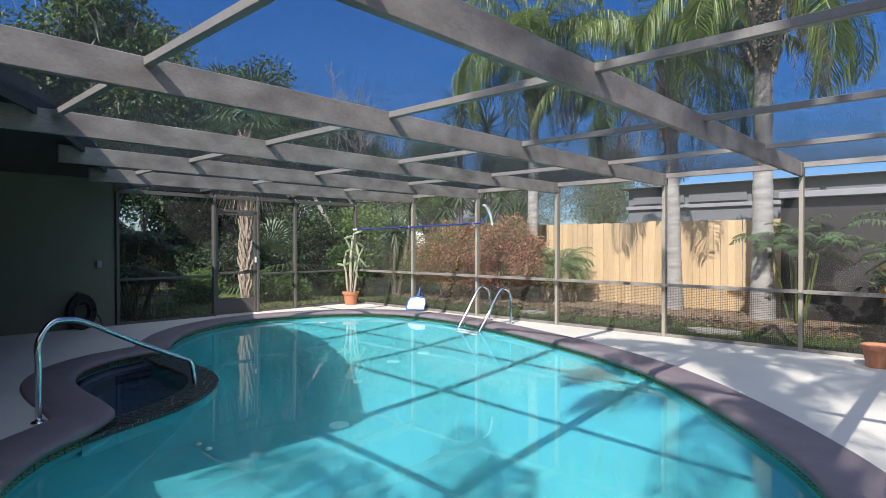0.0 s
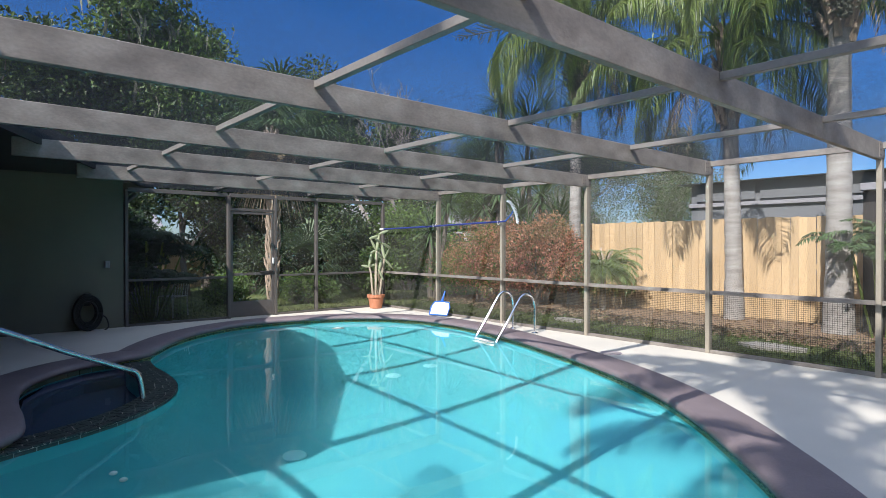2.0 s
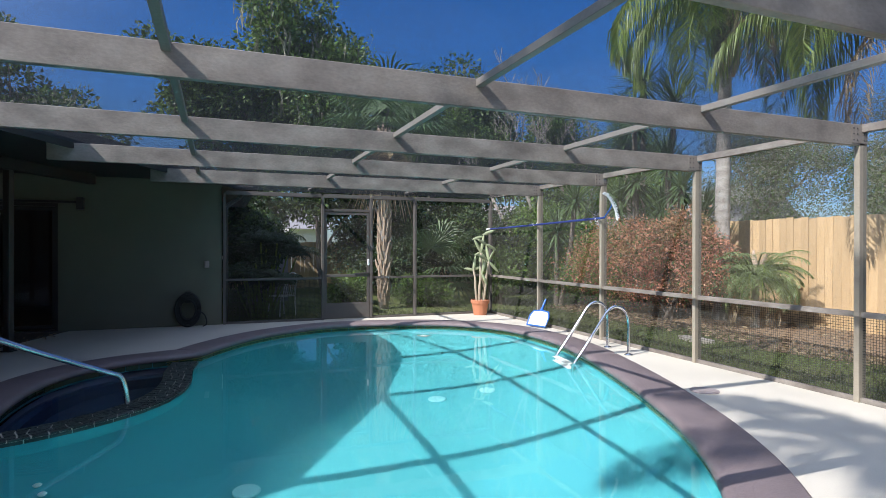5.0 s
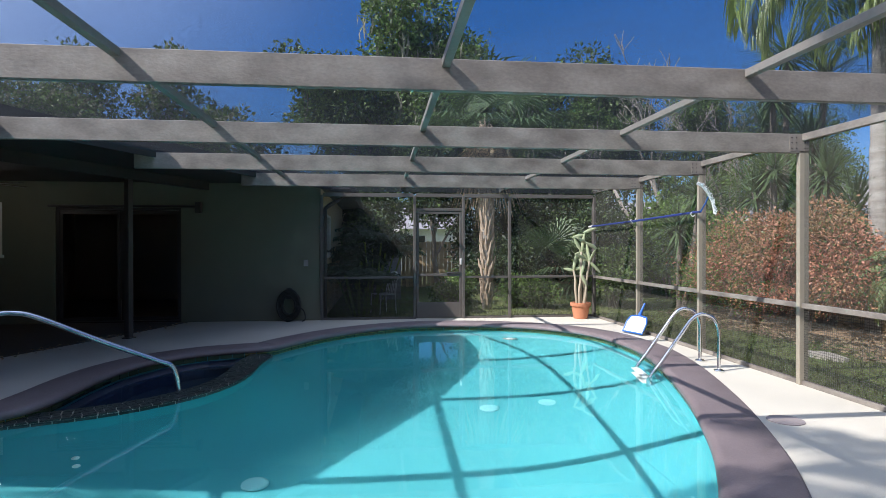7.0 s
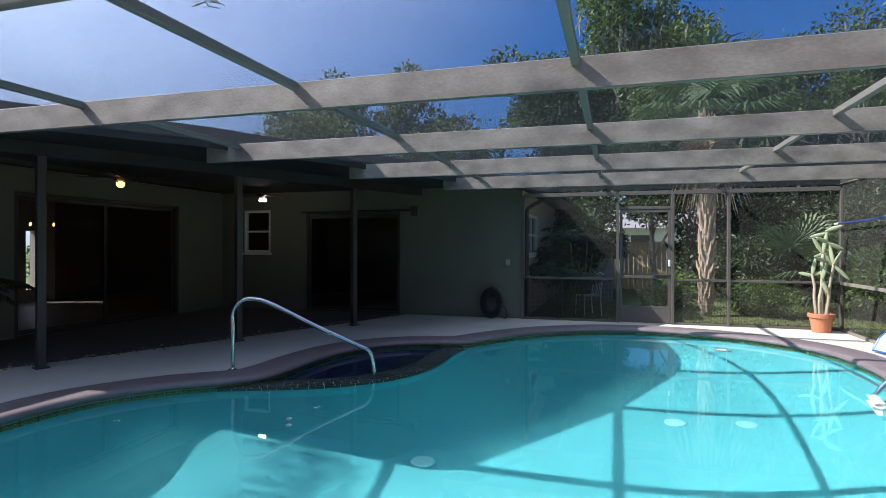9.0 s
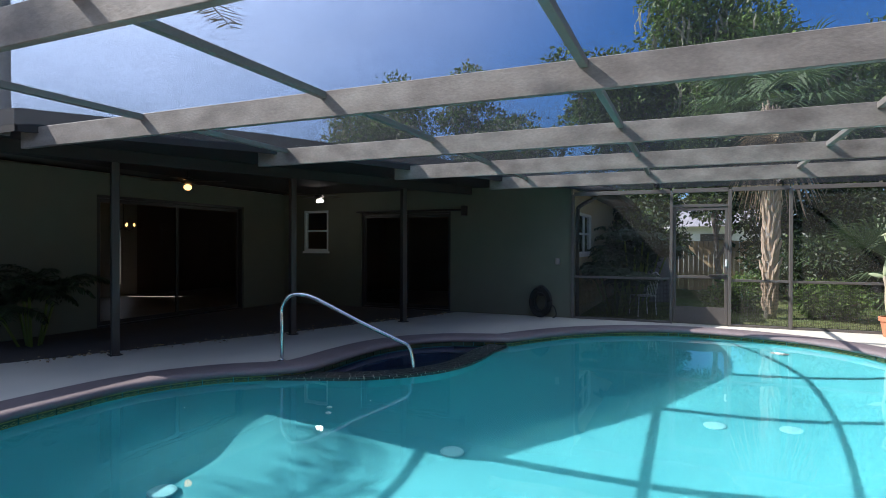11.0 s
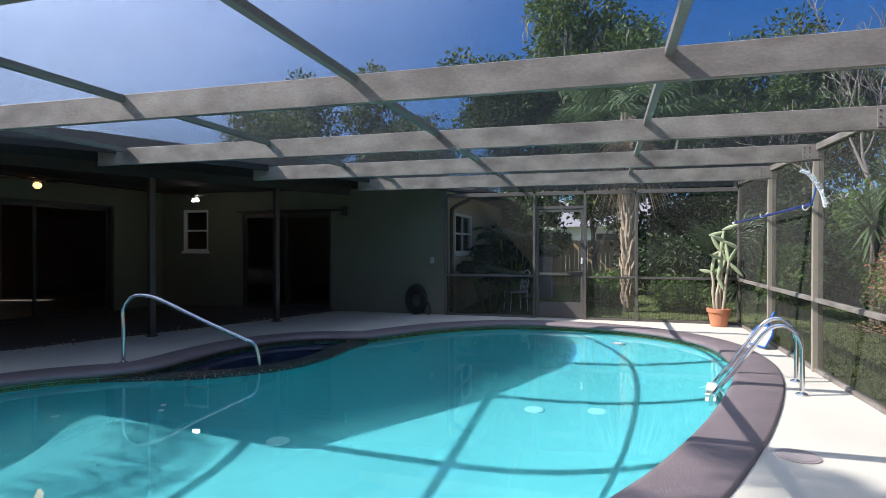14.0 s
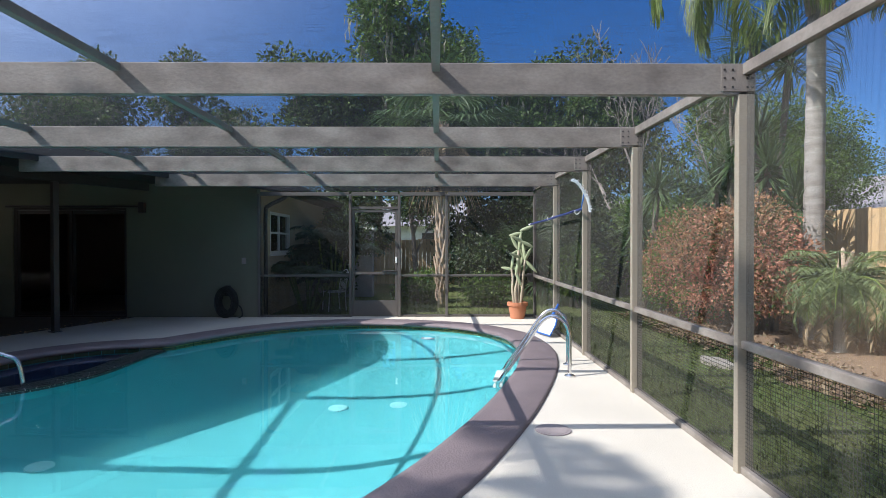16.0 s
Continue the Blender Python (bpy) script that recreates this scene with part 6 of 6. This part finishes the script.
    ob = new("leaf_litter", cloud_mesh(V.tolist(), F.tolist(), [M_DEADFROND, M_MULCH], rng.integers(0, 2, n)))
    tagged(ob, "scattered dry brown leaves on the bed", "leaf litter", kind="stuff")
    for x, y, s in ((-3.2, 10.7, 0.42), (-6.9, 10.9, 0.3)):
        st = thing("stepping_stone", "flat pale stone lying in the grass", "stone", (x, y, -0.06))
        bm = bmesh.new()
        k = 11
        outline = [(s * (1 + 0.18 * math.sin(i * 2.3)) * math.cos(i * math.tau / k), 0.5 * s * (1 + 0.15 * math.cos(i * 1.7)) * math.sin(i * math.tau / k)) for i in range(k)]
        prism(bm, outline, 0.0, 0.05)
        part("slab", bm, M_STONE, st)


def build_neighbours():
    h = thing("neighbour_house", "low grey house with a dark screened porch behind the fence", "house", (0, 0, -0.06))
    part("wall", box(-9.0, 0.5, 20.0, 26.0, 0, 3.4), M_PORCH, h)
    part("porch_band", box(-9.05, 0.55, 19.9, 19.99, 2.66, 2.78, 0.01), M_GREYROOF, h)
    for k in range(5):
        part("porch_screen", box(-8.8 + 1.9 * k, -7.05 + 1.9 * k, 19.93, 19.985, 2.85, 3.3), M_PORCH, h)
    bm = bmesh.new()
    v = [bm.verts.new(p) for p in ((-9.3, 19.6, 3.4), (1.1, 19.6, 3.4), (1.1, 23.0, 3.75), (-9.3, 23.0, 3.75), (-9.3, 26.6, 3.4), (1.1, 26.6, 3.4))]
    for f in ((0, 1, 2, 3), (3, 2, 5, 4), (0, 3, 4), (1, 5, 2), (0, 4, 5, 1)):
        bm.faces.new([v[i] for i in f])
    part("roof", bm, M_GREYROOF, h)
    for x, y, turn in ((-36.0, 21.0, 60), (-38.0, 5.0, 90), (-24.0, 26.0, 20)):
        g = thing("neighbour_house", "white gabled house far beyond the trees", "house", (x, y, -0.06), turn, "houses beyond the trees")
        part("wall", box(-5, 5, -4, 4, 0, 2.6), M_WHITE, g)
        bm = bmesh.new()
        v = [bm.verts.new(p) for p in ((-5.4, -4.4, 2.5), (5.4, -4.4, 2.5), (5.4, 0, 4.3), (-5.4, 0, 4.3), (-5.4, 4.4, 2.5), (5.4, 4.4, 2.5))]
        for f in ((0, 1, 2, 3), (3, 2, 5, 4), (0, 3, 4), (1, 5, 2), (0, 4, 5, 1)):
            bm.faces.new([v[i] for i in f])
        part("roof", bm, M_GREYROOF, g)
        for k in range(3):
            w = part("window", box(-3.6 + 2.6 * k, -2.4 + 2.6 * k, -4.03, -4.001, 1.0, 2.1), M_DARKFRAME, g)
            part("frame", box(-3.66 + 2.6 * k, -2.34 + 2.6 * k, -4.02, -4.0015, 0.94, 1.0), M_WHITE, w)
    # near-black wall added in place of the shaded gap beyond the palms
    s = thing("shade_backing", "near-black wall with a pale eave, standing in for shade beyond the palms", "shed", (0, 0, -0.06))
    part("wall", box(-2.75, 4.5, 13.2, 13.7, 0, 2.35), M_DARKFRAME, s)
    part("eave", box(-2.75, 4.7, 13.0, 13.9, 2.35, 2.47, 0.01), M_GREYROOF, s)
    p = thing("garden_pier", "grey rendered garden pier with a pale cap", "pier", (-16.0, 5.25, -0.06))
    part("pier", box(-0.2, 0.2, -0.48, 0.48, 0, 1.84, 0.01), M_GREYROOF, p)
    part("cap", box(-0.25, 0.25, -0.55, 0.55, 1.84, 1.93, 0.015), M_WHITE, p)
    c = thing("garden_chair", "white metal garden chair by the wing wall", "chair", (-12.6, 5.25, -0.06), 30)
    for x in (-0.2, 0.2):
        part("back_leg", tube(bend([(x, 0.2, 0), (x, 0.18, 0.42), (x * 0.9, 0.26, 0.85)], 4), 0.012, 8), M_WHITE, c)
        part("front_leg", tube([(x, -0.2, 0), (x, -0.18, 0.42)], 0.012, 8), M_WHITE, c)
    part("seat", box(-0.21, 0.21, -0.2, 0.2, 0.41, 0.43, 0.008), M_WHITE, c)
    for k in range(5):
        x = -0.14 + 0.07 * k
        part("back_bar", tube([(x, 0.19, 0.43), (x * 0.9, 0.26, 0.84)], 0.008, 6), M_WHITE, c)
    part("top_bar", tube(bend([(-0.19, 0.26, 0.83), (0, 0.28, 0.9), (0.19, 0.26, 0.83)], 4), 0.012, 8), M_WHITE, c)
    d = thing("downspout", "dark bronze gutter downspout at the house corner", "downspout", (0, 0, 0))
    part("pipe", tube(bend([(-11.9, 4.42, 2.46), (-11.75, 4.38, 2.34), (-11.42, 4.16, 2.16), (-11.36, 4.12, 2.0), (-11.36, 4.12, 1.2), (-11.36, 4.12, 0.0)], 4), 0.04, 10), M_DARKFRAME, d)
    part("gutter", box(-20.4, -11.35, 4.605, 4.70, 2.50, 2.60, 0.01), M_DARKFRAME, d)


def fence_board(width, height, thick, seed):
    rng = random.Random(seed)
    w = width / 2
    bm = bmesh.new()
    prism(bm, [(-w, -thick / 2), (w, -thick / 2), (w, thick / 2), (-w, thick / 2)], 0.0, height)
    tops = [v for v in bm.verts if v.co.z > height - 0.01]
    for v in tops:
        v.co.z += rng.uniform(-0.012, 0.012)
    me = bpy.data.meshes.new("board")
    bm.to_mesh(me)
    bm.free()
    return me


def build_fences():
    f = thing("yard_fence", "new yellow pine board fence with darker knots", "fence", (0, 14.0, -0.04))
    meshes = []
    for k in range(4):
        me = fence_board(0.142, 1.98, 0.018, k)
        me.materials.append(M_FENCE)
        meshes.append(me)
    rng = random.Random(3)
    x = -12.4
    k = 0
    while x < -2.9:
        b = new("board", meshes[k % 4])
        b.parent = f
        b.matrix_basis = pose(x, rng.uniform(-0.004, 0.004), rng.uniform(-0.015, 0.015), 0, rng.uniform(-0.3, 0.3), rng.uniform(-1.2, 1.2))
        x += 0.147
        k += 1
    for z in (0.35, 1.0, 1.65):
        part("rail", box(-12.5, -2.9, 0.02, 0.06, z, z + 0.09), M_FENCE, f)
    g = thing("yard_fence", "weathered brown board fence at the end of the garden", "fence", (-20.6, 0, -0.04))
    meshes = []
    for k in range(3):
        me = fence_board(0.142, 1.6, 0.018, k + 9)
        me.materials.append(M_OLDFENCE)
        meshes.append(me)
    y = 4.2
    k = 0
    while y < 20:
        b = new("board", meshes[k % 3])
        b.parent = g
        b.matrix_basis = pose(rng.uniform(-0.004, 0.004), y, rng.uniform(-0.02, 0.02), 0, 0, 90 + rng.uniform(-1.5, 1.5))
        y += 0.15
        k += 1
    for z in (0.4, 1.3):
        part("rail", box(-0.06, -0.02, 4.1, 20, z, z + 0.09), M_OLDFENCE, g)


def build_waterline_tiles():
    """Patterned tiles round the basin at the water line."""
    band = tagged(new("trim_tile_band"), "green and yellow patterned tile band at the water line", "tile band", kind="structure")
    loop = loop_offset(pool_loop, 0.006)
    n = len(loop)
    cum = [0.0]
    for i in range(n):
        cum.append(cum[-1] + (loop[(i + 1) % n] - loop[i]).length)
    total = cum[-1]
    count = int(total / 0.153)
    step = total / count
    w = step / 2 - 0.003
    tile = bmesh.new()
    add_box(tile, -w, w, -0.004, 0.004, -0.185, -0.042)
    me_tile = bpy.data.meshes.new("tile")
    tile.to_mesh(me_tile)
    tile.free()
    me_tile.materials.append(M_TILEGREEN)
    orn = bmesh.new()
    for cx in (-w * 0.5, w * 0.5):
        for (x0, z0), (x1, z1) in (((cx - 0.03, -0.11), (cx, -0.07)), ((cx, -0.07), (cx + 0.03, -0.11)), ((cx + 0.03, -0.11), (cx, -0.15)), ((cx, -0.15), (cx - 0.03, -0.11))):
            d = Vector((x1 - x0, z1 - z0)).normalized()
            p = Vector((-d.y, d.x)) * 0.006
            vs = [orn.verts.new((x, 0.0052, z)) for x, z in ((x0 - p.x, z0 - p.y), (x1 - p.x, z1 - p.y), (x1 + p.x, z1 + p.y), (x0 + p.x, z0 + p.y))]
            orn.faces.new(vs)
    for z in (-0.052, -0.172):
        vs = [orn.verts.new((x, 0.0052, zz)) for x, zz in ((-w, z - 0.006), (w, z - 0.006), (w, z + 0.006), (-w, z + 0.006))]
        orn.faces.new(vs)
    me_orn = bpy.data.meshes.new("ornament")
    orn.to_mesh(me_orn)
    orn.free()
    me_orn.materials.append(M_TILEYELLOW)
    for k in range(count):
        s = (k + 0.5) * step
        i = max(j for j in range(n) if cum[j] <= s)
        f = (s - cum[i]) / max(cum[i + 1] - cum[i], 1e-6)
        p = loop[i].lerp(loop[(i + 1) % n], f)
        d = loop[(i + 1) % n] - loop[i]
        t = new("tile", me_tile)
        t.parent = band
        t.matrix_basis = pose(p.x, p.y, 0, 0, 0, math.degrees(math.atan2(d.y, d.x)))
        if not (-8.0 < p.x < -5.25 and p.y < 3.6):
            o = new("ornament", me_orn)
            o.parent = t


build_garden()
build_neighbours()
build_fences()
build_waterline_tiles()
